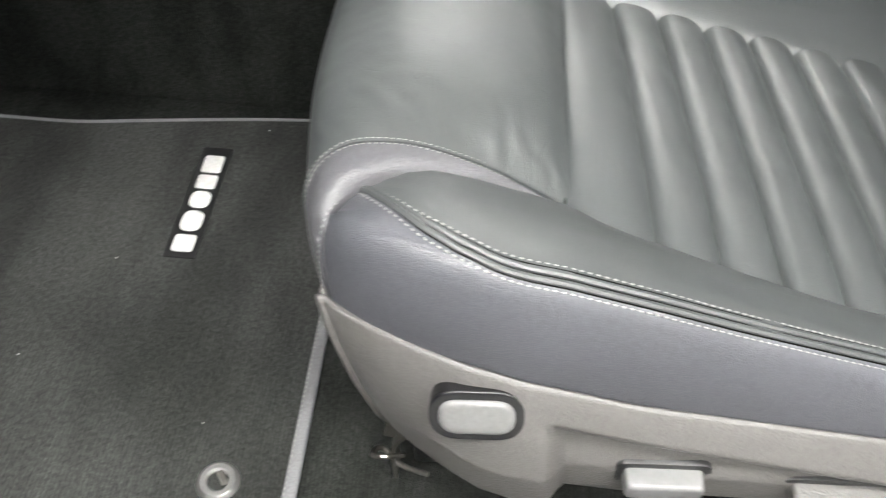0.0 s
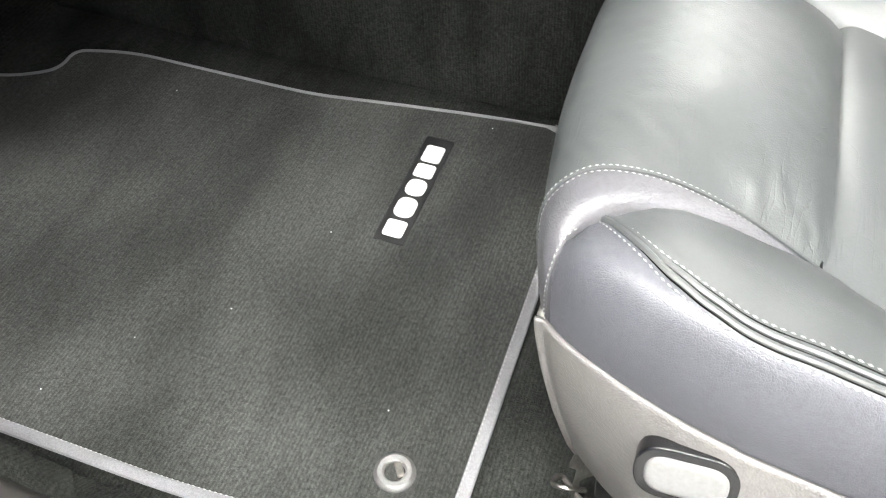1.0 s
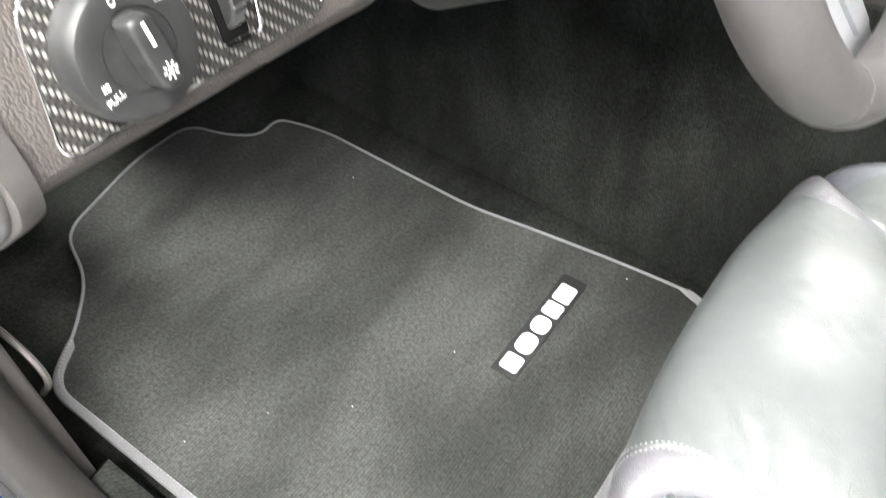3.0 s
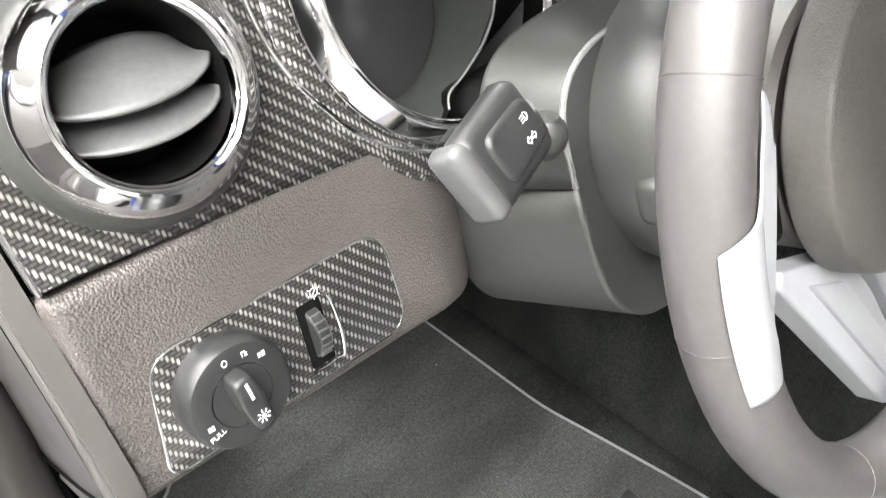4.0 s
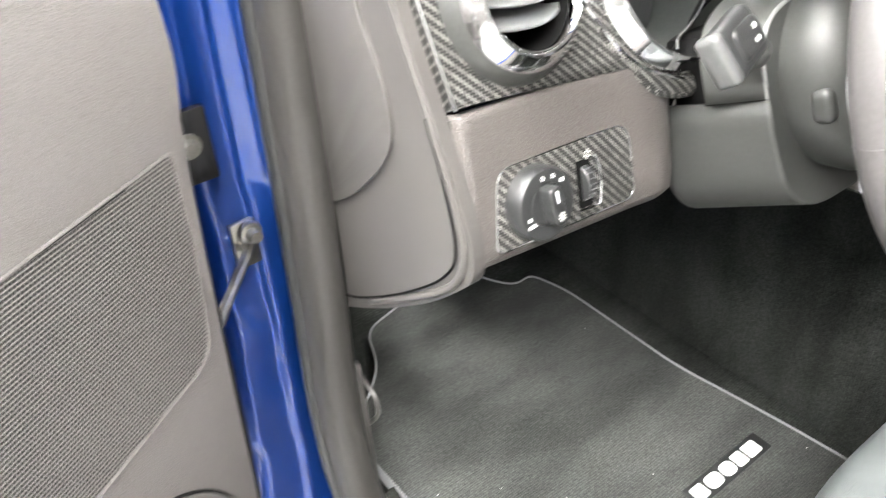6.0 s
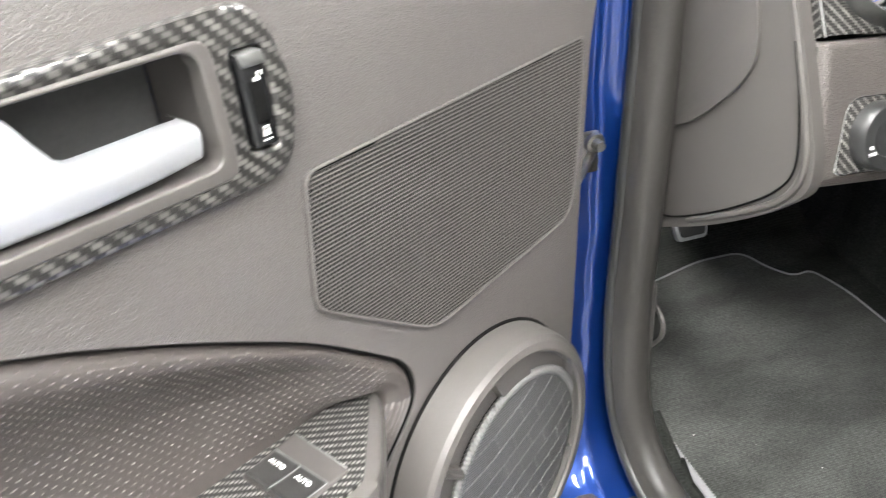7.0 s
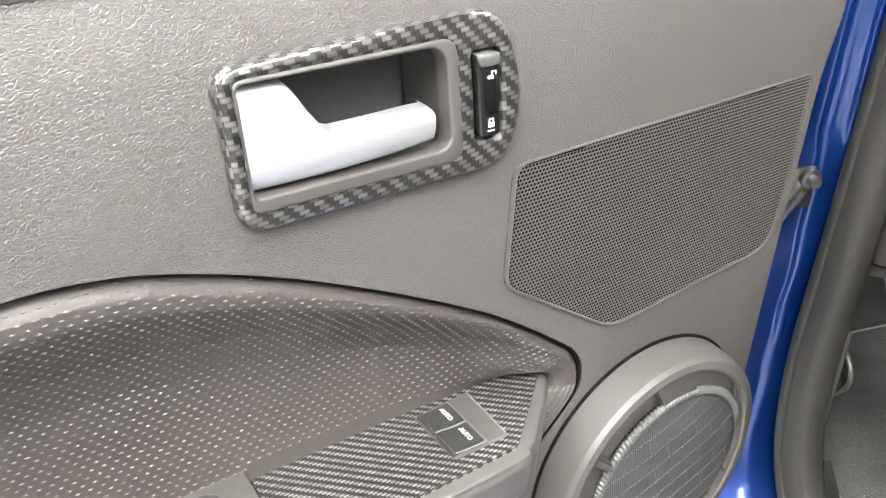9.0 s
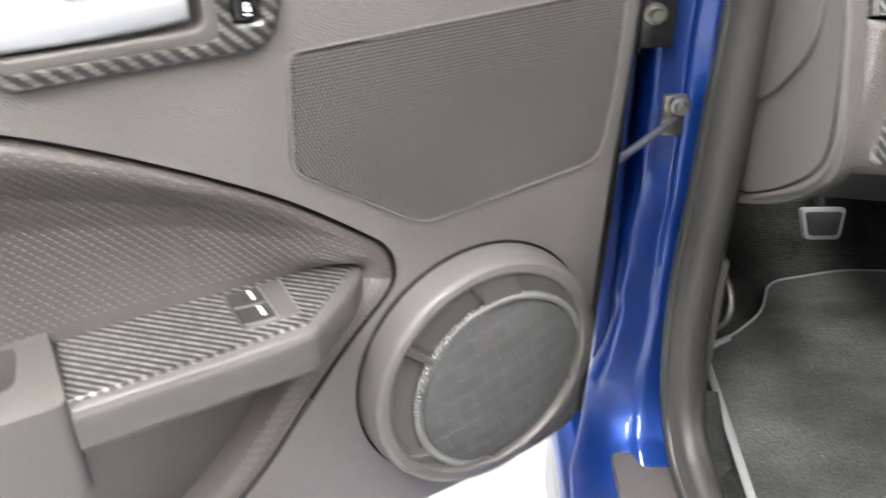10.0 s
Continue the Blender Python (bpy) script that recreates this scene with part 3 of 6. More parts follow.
part("grommet", lathe([(0.0085, 0.0), (0.0085, 0.003), (0.010, 0.0045), (0.0135, 0.0045), (0.0165, 0.002), (0.017, 0.0)], 36, GROM), EYELET, floor_mat, "steel eyelet")
part("anchor_hook", box((GROM[0] + 0.003, GROM[1] - 0.003, GROM[2] + 0.002), (0.013, 0.006, 0.003), 0.001, 1, pose(0, 0, 0, 0, 0, 35)), STEEL, floor_mat)
badge = part("badge", prism(rounded([(-0.011, -0.020), (0.147, -0.020), (0.147, 0.012), (-0.011, 0.012)], 0.002), 0.003, 0.0058, bevel=0.0008), DARK, floor_mat, "black woven badge with five pale bars")
for i, (x0, w) in enumerate(((-0.004, 0.022), (0.023, 0.028), (0.055, 0.024), (0.083, 0.020), (0.107, 0.026))):
    part("bar", prism(rounded([(x0, -0.015), (x0 + w, -0.015), (x0 + w, 0.006), (x0, 0.006)], 0.004 if i not in (1, 2) else 0.010), 0.0055, 0.0068, bevel=0.0004), WHITE, badge)
lint = bmesh.new()
rng = random.Random(4)
for _ in range(4):
    x, y = rng.uniform(-0.29, 0.16), rng.uniform(-0.13, 0.42)
    s = rng.uniform(0.0004, 0.0007)
    bmesh.ops.create_icosphere(lint, subdivisions=1, radius=s, matrix=Matrix.Translation((x, y, 0.0052)))
for x, y in ((-0.018, 0.053), (-0.262, 0.210), (-0.134, 0.1), (0.182, -0.052)):
    bmesh.ops.create_icosphere(lint, subdivisions=1, radius=0.0007, matrix=Matrix.Translation((x, y, 0.0055)))
part("lint", lint, WHITE, floor_mat, "specks of pale lint")["kind"] = "stuff"

# ---- pedals ----
for nm, c, w in (("clutch_pedal", (-0.125, 0.450, 0.214), 0.068), ("brake_pedal", (0.020, 0.465, 0.225), 0.072)):
    ped = thing(nm, "metal-rimmed foot pedal with a black rubber pad hanging under the dash", "pedal", c)
    turn = pose(0, 0, 0, 68, 0, 0)
    m4 = Matrix.Translation(c) @ turn
    bm = prism(rounded([(-w / 2, 0.024), (w / 2, 0.024), (w / 2 - 0.008, -0.024), (-w / 2 + 0.008, -0.024)], 0.008), -0.006, 0.004, bevel=0.002)
    bm.transform(m4)
    part("plate", bm, SATIN, ped, "bright metal rim")
    bm = prism(rounded([(-w / 2 + 0.006, 0.018), (w / 2 - 0.006, 0.018), (w / 2 - 0.013, -0.018), (-w / 2 + 0.013, -0.018)], 0.006), 0.002, 0.008, bevel=0.002)
    bm.transform(m4)
    part("pad", bm, DARK, ped, "black rubber pad")
    part("lever", tube(curve([(c[0], c[1] + 0.012, c[2] + 0.004), (c[0], c[1] + 0.05, c[2] + 0.09), (c[0], c[1] + 0.06, c[2] + 0.3)], 6), 0.007, 8), DARK, ped)

# ---- driver's seat ----
seat = thing("driver_seat", "grey leather car seat with fluted cushion and white stitching", "car seat", (-0.02, -0.45, 0.05))
X0 = -0.02


def mirror(bm):
    for v in bm.verts:
        v.co.x = 2 * X0 - v.co.x
    return bm


NOSE = [(0, -0.220, 0.09), (0, -0.208, 0.15), (0, -0.195, 0.205), (0, -0.189, 0.238), (0, -0.193, 0.262), (0, -0.209, 0.277), (0, -0.242, 0.284), (0, -0.28, 0.281), (0, -0.32, 0.268), (0, -0.345, 0.254), (0, -0.358, 0.238)]
SEAM = [(-0.172, -0.206, 0.15), (-0.168, -0.199, 0.205), (-0.162, -0.201, 0.248), (-0.152, -0.224, 0.270), (-0.147, -0.26, 0.269), (-0.145, -0.30, 0.253), (-0.145, -0.335, 0.231), (-0.146, -0.362, 0.212)]
FOOT = [(-0.212, -0.222, 0.15), (-0.211, -0.215, 0.205), (-0.2075, -0.216, 0.240), (-0.190, -0.224, 0.2585), (-0.172, -0.248, 0.2545), (-0.160, -0.285, 0.2385), (-0.152, -0.328, 0.218), (-0.148, -0.364, 0.204)]


def nose(u, v):
    """Front roll of the cushion: a smooth profile that runs out to the side seams."""
    a, t = along(SEAM, v), 2 * u - 1
    mid = along(NOSE, v)
    e = abs(t) ** 3.2
    x = X0 + t * (X0 - a.x)
    p = Vector((x, mid.y * (1 - e) + a.y * e, mid.z * (1 - e) + a.z * e))
    p.z += 0.0014 * noise.noise(p * 22) + 0.0003 * noise.noise(p * 90)
    near = max(0.0, 1 - abs(t + 0.86) / 0.28) * min(1.0, 4 * v)
    p.z += 0.0011 * near * math.sin(v * 70 + 9 * t + 3 * noise.noise(p * 30)) * max(0.0, noise.noise(p * 45) + 0.35)
    return p


part("front_roll", surf(nose, 120, 160), LEATHER, seat, "smooth grey leather front roll with fine creases", 80)


def strip(u, v):
    a, b = along(SEAM, v), along(FOOT, v)
    s, tuck = min(1.0, u / 0.85), max(0.0, u - 0.85) / 0.15
    p = a.lerp(b, s) + Vector((0.007, -0.005, -0.018)) * tuck
    p += Vector((-0.7, 0.2, 0.5)) * 0.007 * math.sin(math.pi * s) * min(1, 3 * (1 - v))
    p.z += 0.0008 * noise.noise(p * 160)
    return p


part("side_strip", surf(strip, 20, 60), GUSSET, seat, "pale wrinkled leather gusset", 80)
part("side_strip", mirror(surf(strip, 20, 60)), GUSSET, seat, "", 80)
PLEATS = [-0.358, -0.409, -0.447, -0.484, -0.520, -0.556, -0.594, -0.633, -0.672, -0.71]


def inner_x(y):
    """Foot of the bolster beside the door, where it meets the flutes."""
    return ramp(y, (-0.9, -0.60, -0.526, -0.49, -0.453, -0.415, -0.36, -0.30, -0.27, -0.248, -0.232, -0.224, -0.2165), (-0.200, -0.196, -0.190, -0.183, -0.174, -0.164, -0.148, -0.149, -0.151, -0.156, -0.165, -0.173, -0.186))


def insert(u, v):
    """Fluted seat panel: rounded ribs across the cushion between sewn seams."""
    y = PLEATS[0] + (PLEATS[-1] - PLEATS[0]) * v
    t = 2 * u - 1
    i = max(j for j in range(len(PLEATS) - 1) if PLEATS[j] >= y - 1e-9)
    f = min(max((PLEATS[i] - y) / (PLEATS[i] - PLEATS[i + 1]), 0), 1)
    puff = 0.0080 * (1 - abs(2 * f - 1) ** 2.6) ** 0.75 if 0 < f < 1 else 0.0
    z = 0.214 + 0.2 * (y + 0.362) + 0.012 * math.exp(-8 * v) * (1 - t * t) + puff - 0.004 * abs(t) ** 5
    x0, x1 = inner_x(y) - 0.010, X0 + 0.130 - 0.05 * v
    x = x0 + (x1 - x0) * u
    p = Vector((x, y + 0.045 * (x + 0.05) * min(1.0, 6 * v), z))
    p.z += 0.0012 * noise.noise(p * 40)
    return p


for a, b in zip(PLEATS, PLEATS[1:]):
    v0, v1 = ((PLEATS[0] - y) / (PLEATS[0] - PLEATS[-1]) for y in (a, b))
    part("flute", surf(insert, 44, 24, 0.0, 1.0, v0 + 1e-6, v1 - 1e-6), LEATHER, seat, "padded leather flute of the cushion", 80)


def outer_x(y):
    return ramp(y, (-0.9, -0.5, -0.40, -0.33, -0.29, -0.262, -0.24, -0.226, -0.2165), (-0.258, -0.262, -0.262, -0.258, -0.249, -0.239, -0.229, -0.220, -0.2115))


def far_inner_x(y):
    return ramp(y, (-0.9, -0.60, -0.36, -0.30, -0.27, -0.248, -0.232, -0.224, -0.2165), (-0.085, -0.105, -0.146, -0.149, -0.151, -0.156, -0.165, -0.173, -0.186))


def crest(y):
    return ramp(y, (-0.9, -0.7, -0.55, -0.45, -0.40, -0.353, -0.29, -0.26, -0.24, -0.228, -0.2165), (0.15, 0.168, 0.194, 0.228, 0.246, 0.259, 0.271, 0.2725, 0.269, 0.263, 0.250))


YS = [-0.2165, -0.218, -0.221, -0.225, -0.230, -0.236, -0.243, -0.252, -0.263, -0.277, -0.286, -0.295] + [-0.295 - 0.01 * i for i in range(1, 16)] + [-0.445 - 0.02 * i for i in range(1, 19)]


SPLIT = 35


def bolster_row(y, lo, hi, inner):
    xo, xi, zc = outer_x(y), inner(y), crest(y)
    k = ramp(y, (-0.42, -0.27), (1.0, 0.40))
    w = xi - xo
    low = 0.214 + 0.2 * (y + 0.362)
    f, d = ramp(y, (-0.41, -0.34), (1.0, 0.0)), zc - low
    z1, z2, z3 = (a * f + b * (1 - f) for a, b in ((low + 0.10 * d, zc - 0.042 * k), (low + 0.60 * d, zc - 0.022 * k), (low + 0.90 * d, zc - 0.007 * k)))
    pts = curve([(xi + 0.006, y, min(low - 0.012, zc - 0.03)), (xi - 0.006, y, z1), (xi - 0.26 * w, y, z2), (xi - 0.52 * w, y, z3), (xo + 0.022, y, zc - 0.001), (xo + 0.008, y, zc - 0.010), (xo, y, zc - 0.040), (xo - 0.001, y, zc - 0.075), (xo + 0.006, y, zc - 0.115)], 8)
    k = ramp(y, (-0.45, -0.317, -0.295, -0.277, -0.259, -0.245, -0.236, -0.2165), (36.0, 35.5, 33.5, 31.0, 26.5, 20.5, 14.0, 6.0))
    out = []
    for i in range(lo, hi + 1):
        s = k * i / SPLIT if i <= SPLIT else k + (64 - k) * (i - SPLIT) / (64 - SPLIT)
        j = min(int(s), 63)
        out.append(pts[j].lerp(pts[j + 1], s - j))
    return out


for inner in (inner_x, far_inner_x):
    bm = bmesh.new()
    add_grid(bm, [bolster_row(y, 0, SPLIT, inner) for y in YS])
    for v in bm.verts:
        v.co.z += 0.0016 * noise.noise(v.co * 30) + 0.0008 * noise.noise(v.co * 100)
    part("bolster", bm if inner is inner_x else mirror(bm), LEATHER, seat, "worn grey leather side bolster" if inner is inner_x else "", 80)
    bm = bmesh.new()
    add_grid(bm, [bolster_row(y, SPLIT, 64, inner) for y in YS])
    part("bolster_side", bm if inner is inner_x else mirror(bm), LEATHER_SIDE, seat, "dark leather bolster side" if inner is inner_x else "", 80)
RUN = [bolster_row(y, 0, 64, inner_x) for y in YS]


def bolster_line(k, up=0.0006):
    """A line along the bolster, k rows from the seam between top and side."""
    i = SPLIT + int(math.floor(k))
    return curve([r[i].lerp(r[i + 1], k - math.floor(k)) + Vector((-up, 0, up)) for r in RUN], 4)


for k in (-1.1, -3.2):
    part("piping", tube(bolster_line(k, 0.0002), 0.0022, 8), LEATHER, seat)
for k in (0.0, -2.15, -4.2):
    part("seam_groove", tube(bolster_line(k, 0.0002), 0.0006, 6), BLACK, seat)
bm = stitches(bolster_line(1.3), 0.0034, 0.0012, 0.00058)
bm = stitches(bolster_line(-5.0), 0.0034, 0.0012, 0.00058, bm=bm)
for off in (0.0, 0.0035):
    bm = stitches([along(SEAM, 0.12 + 0.88 * i / 90).lerp(along(FOOT, 0.12 + 0.88 * i / 90), -off * 30 + 0.06) + Vector((-0.0006, 0.0004, 0.0008)) for i in range(91)], 0.0026, 0.0012, 0.0004, bm=bm)
bm = stitches([along(FOOT, 0.45 * i / 40) + Vector((-0.0022, 0.0012, 0.0008)) for i in range(41)], 0.0026, 0.0012, 0.0004, bm=bm)
part("stitching", bm, THREAD, seat, "rows of pale thread")["kind"] = "stuff"
bm = bmesh.new()
front = RUN[0]
mid = sum(front, Vector()) / len(front)
add_grid(bm, [[p.lerp(mid, s) + Vector((0, 0.004 * s, 0)) for p in front] for s in (0, 0.3, 0.6, 0.9)])
part("bolster_tip", bm, LEATHER_SIDE, seat, "", 80)
part("seam_groove", tube([insert(i / 30, 0.0) + Vector((0, 0.0012, 0.0022)) for i in range(31)], 0.0010, 6), BLACK, seat)
part("seam_welt", tube([along(SEAM, 0.1 + 0.9 * i / 50) + Vector((-0.0004, 0, 0.0004)) for i in range(51)], 0.0014, 6), LEATHER, seat)

TOPZ = ((-0.9, -0.7, -0.54, -0.387, -0.324, -0.27, -0.235, -0.2), (0.085, 0.118, 0.148, 0.178, 0.193, 0.200, 0.204, 0.205))


def trim_point(y, s):
    """Plastic side shield: full in the middle, drawn in at the foot, with a scooped hollow behind the button."""
    xo = outer_x(y)
    top = ramp(y, *TOPZ)
    z = top - s * (top - 0.045)
    out = ramp(s, (0, 0.06, 0.25, 0.5, 0.75, 0.92, 1.0), (0.002, 0.007, 0.016, 0.023, 0.020, 0.006, -0.012))
    out *= ramp(y, (-0.9, -0.30, -0.2165), (1.0, 1.0, 0.4))
    line = 0.166 - 0.22 * (-0.345 - y)
    d = min((line - z) / 0.014, (-0.345 - y) / 0.016, 1.0)
    if d > 0:
        out -= 0.016 * (d * d * (3 - 2 * d))
    back = -0.034 * s**1.3 * ramp(y, (-0.33, -0.2165), (0.0, 1.0))
    return Vector((xo - out, y + back + 0.004 * ramp(y, (-0.25, -0.213), (0, 1)), z))


ty = [-0.2115, -0.2140] + YS[:10] + [-0.295 - 0.005 * i for i in range(1, 40)] + [-0.49 - 0.015 * i for i in range(1, 21)]
bm = bmesh.new()
add_grid(bm, [[trim_point(y, j / 40) for j in range(41)] for y in ty])
trim = part("side_trim", bm, TRIM, seat, "light grey plastic seat side shield", 60, 0.003)
part("front_shield", surf(lambda u, v: (-0.206 + 0.372 * u, -0.209 - 0.004 * math.sin(math.pi * u) - 0.06 * v, 0.20 - 0.15 * v), 12, 8), TRIM, seat, thick=0.004)
BY, BZ = -0.305, 0.168


def trim_face(y, z):
    top = ramp(y, *TOPZ)
    s = (top - z) / (top - 0.045)
    p, q, r = trim_point(y, s), trim_point(y - 0.01, s), trim_point(y, s + 0.03)
    nrm = (q - p).cross(r - p).normalized()
    return p, (nrm if nrm.x < 0 else -nrm)


p0, nn = trim_face(BY, BZ)
bf = frame_at(p0, (0, -1, 0), nn)
for nm, hw, hh, c0, c1, mt, lb in (("switch_bezel", 0.0280, 0.0185, -0.006, 0.0062, GLOSS, "black oval switch bezel"), ("switch_rocker", 0.0225, 0.0128, -0.004, 0.0092, BUTTON, "pale grey rocker")):
    bm = prism(rounded([(-hw, -hh), (hw, -hh), (hw, hh), (-hw, hh)], hh * 0.98, 8), c0, c1, bevel=0.0016 if hw > 0.024 else 0.004, seg=4)
    bm.transform(bf)
    part(nm, bm, mt, trim, lb)
for yy, zz, w, h in ((-0.419, 0.106, 0.024, 0.009), (-0.53, 0.092, 0.032, 0.010)):
    p1, n1 = trim_face(yy, zz)
    tf = frame_at(p1, (0, -1, 0), n1)
    bm = prism(rounded([(-w - 0.005, -h - 0.006), (w + 0.005, -h - 0.006), (w + 0.005, h + 0.006), (-w - 0.005, h + 0.006)], 0.008), -0.006, 0.001, bevel=0.001)
    bm.transform(tf)
    part("switch_well", bm, DARK, trim, "black switch well")
    bm = prism(rounded([(-w, -h), (w, -h), (w, h), (-w, h)], 0.005), -0.004, 0.014, bevel=0.003, seg=3)
    bm.transform(tf)
    part("seat_lever", bm, BUTTON if w < 0.03 else TRIM, trim, "pale seat adjuster switch")


def back(u, v):
    t = 2 * u - 1
    z = 0.20 + 0.62 * v
    y = -0.70 - 0.24 * v + 0.03 * math.sin(v * 3)
    y += 0.05 * abs(t) ** 3
    return Vector((X0 + t * (0.235 - 0.04 * v * v), y, z))


part("backrest", surf(back, 30, 30), LEATHER, seat, "grey leather backrest", 80, 0.09)
part("cushion_base", box((X0, -0.50, 0.075), (0.40, 0.50, 0.09), 0.02), DARK, seat)
for x in (-0.205, 0.165):
    rail = part("seat_rail", box((x + 0.012, -0.50, 0.006), (0.030, 0.50, 0.036), 0.004), DARK, seat, "black seat rail")
    part("rail_foot", sweep(curve([(x, -0.262, 0.050), (x - 0.004, -0.247, 0.046), (x - 0.006, -0.238, 0.030), (x - 0.006, -0.236, -0.012)], 5), [(0.010, -0.0015), (0.010, 0.0015), (-0.010, 0.0015), (-0.010, -0.0015)], (1, 0, 0)), STEEL, rail, "folded bare steel bracket")
    part("rail_clip", tube(curve([(x - 0.014, -0.245, 0.022), (x - 0.020, -0.232, 0.030), (x - 0.016, -0.222, 0.024), (x - 0.004, -0.226, 0.014), (x - 0.014, -0.242, 0.006), (x - 0.016, -0.262, -0.004)], 6), 0.0022, 8), STEEL, rail, "steel spring clip")
    part("rail_tab", box((x - 0.010, -0.240, 0.060), (0.005, 0.010, 0.030), 0.001, 1, pose(0, 0, 0, 12, 0, 0)), STEEL, rail)

# ---- dashboard ----
D0 = Vector((-0.332, 0.025, 0.642))
DX = (math.cos(radians(3.5)), 0, -math.sin(radians(3.5)))
LOW = frame_at(D0, DX, (0, -0.98, 0.2))
UPP = frame_at(D0, DX, (0, -math.cos(radians(24)), math.sin(radians(24))))


def moved(bm, m):
    bm.transform(m)
    return bm


dash = thing("dashboard", "grey grained plastic dashboard with carbon fibre fascia", "dashboard", (0.0, 0.15, 0.45))


def knee(u, v):
    """Lower dash panel: flat face, rolled under at the foot and turned away beside the steering column."""
    x = 0.0 + 0.268 * u
    w = ramp(v, (0, 0.04, 0.72, 0.80, 0.88, 0.95, 1.0), (-0.0035, -0.0045, -0.108, -0.120, -0.128, -0.131, -0.131)) - 0.010 * u * v
    n = ramp(v, (0, 0.02, 0.06, 0.70, 0.80, 0.88, 0.95, 1.0), (-0.008, -0.002, 0.0, 0.0, -0.003, -0.012, -0.028, -0.06))
    turn = max(0, (x - 0.215) / 0.053)
    w -= 0.030 * max(0, (x - 0.19) / 0.078) ** 1.5 * (1 - v)
    n -= 0.030 * turn**2.2
    lip = max(0, (0.006 - x) / 0.006)
    n -= 0.006 * lip**2
    return Vector((x, w, n))


part("knee_panel", moved(surf(knee, 60, 60), LOW), PLASTIC, dash, "grey grained plastic lower panel", 70, 0.004)
bm = surf(lambda u, v: LOW @ knee(u, 1.0) + Vector((0, 0.22, -0.14)) * v, 6, 6)
part("under_panel", bm, DARK, dash)
part("dash_top", box((0.32, 0.52, 0.83), (1.34, 0.72, 0.03), 0.01), PLASTIC_SMOOTH, dash, "grey dash top")
ARC_C, ARC_R = Vector((0.268, 0.072)), 0.113
pts = [(0.001, 0.003), (0.19, 0.003)]
for i in range(13):
    a = radians(232 - 8.5 * i)
    pts.append((ARC_C.x + ARC_R * math.cos(a), ARC_C.y + ARC_R * math.sin(a)))
pts += [(0.20, 0.185), (0.162, 0.185), (0.155, 0.155), (0.14, 0.146), (0.0, 0.146), (-0.009, 0.13), (-0.007, 0.10), (-0.004, 0.065)]
bore = [(0.073 + 0.046 * math.cos(2 * math.pi * i / 40), 0.068 + 0.046 * math.sin(2 * math.pi * i / 40)) for i in range(40)]
part("fascia", moved(prism(outline(*pts), -0.012, 0.001, bevel=0.0012, holes=(outline(*bore),)), UPP), CARBON, dash, "glossy carbon fibre twill fascia")
# chrome line in place of the white highlight on the lacquered carbon edge
part("fascia_lip", moved(tube([(0.001, 0.002, 0.0), (-0.004, 0.065, 0.0), (-0.0075, 0.112, 0.0), (-0.0095, 0.13, 0)], 0.0016, 8), UPP), CHROME, dash, "highlight drawn along the lacquered edge")
bm = tube(curve([(0.25, -0.031, 0.002), (0.21, -0.014, 0.002), (0.184, 0.005, 0.002), (0.168, 0.027, 0.002), (0.154, 0.053, 0.002), (0.148, 0.082, 0.002), (0.150, 0.11, 0.002), (0.158, 0.15, 0.002)], 8), 0.0014, 8)
part("fascia_bead", moved(bm, UPP), CHROME, dash, "bright bead round the gauge pod")

# end of the dash beside the door
yz = lambda a, b, c: (c, a, b)
CAP = rounded([(0.245, 0.36), (0.13, 0.418), (0.05, 0.468), (-0.004, 0.515), (-0.003, 0.55), (0.032, 0.640), (0.080, 0.748), (0.112, 0.83), (0.245, 0.83)], [0.002, 0.04, 0.04, 0.02, 0.03, 0.03, 0.03, 0.01, 0.002], 6)
part("end_panel", prism(CAP, -0.334, -0.346, yz, 0.006, 4), PLASTIC_SMOOTH, dash, "smooth grey end panel")
cover = rounded([(0.245, 0.485), (0.165, 0.525), (0.105, 0.578), (0.083, 0.610), (0.088, 0.650), (0.112, 0.70), (0.135, 0.815), (0.245, 0.815)], [0.002, 0.03, 0.03, 0.02, 0.03, 0.03, 0.02, 0.002], 6)
part("access_cover", prism(cover, -0.345, -0.3495, yz, 0.0016, 2), PLASTIC_SMOOTH, dash, "removable cover at the end of the dash")
seam = [(-0.3475, 0.245, 0.395), (-0.3475, 0.20, 0.398), (-0.3475, 0.14, 0.428), (-0.3475, 0.08, 0.466), (-0.3475, 0.035, 0.502), (-0.3478, 0.016, 0.535), (-0.3478, 0.024, 0.59), (-0.3478, 0.040, 0.64)]
part("end_seam", tube(curve(seam, 8), 0.0011, 6), BLACK, dash)
ridge = [(-0.3455, 0.16, 0.411), (-0.3465, 0.08, 0.458), (-0.3465, 0.027, 0.496), (-0.3465, 0.007, 0.53), (-0.3455, 0.013, 0.57), (-0.3445, 0.041, 0.643), (-0.343, 0.086, 0.745)]
part("end_ridge", tube(curve(ridge, 8), 0.0038, 10), PLASTIC_SMOOTH, dash)

# pad over the fascia with the side window outlet
pad = [(-0.032, 0.128), (0.003, 0.128), (0.010, 0.146), (0.012, 0.25), (-0.040, 0.25)]
part("pad_corner", moved(prism(rounded(pad, [0.014, 0.014, 0.006, 0.002, 0.01], 6), -0.04, 0.020, bevel=0.012, seg=5), UPP), PLASTIC_SMOOTH, dash, "soft grey pad corner")
part("outlet_lip", moved(tube(curve([(0.002, 0.147, 0.003), (0.05, 0.1465, 0.004), (0.10, 0.147, 0.004), (0.135, 0.150, 0.003), (0.150, 0.164, 0.001)], 8), 0.0036, 10), UPP), PLASTIC_SMOOTH, dash)
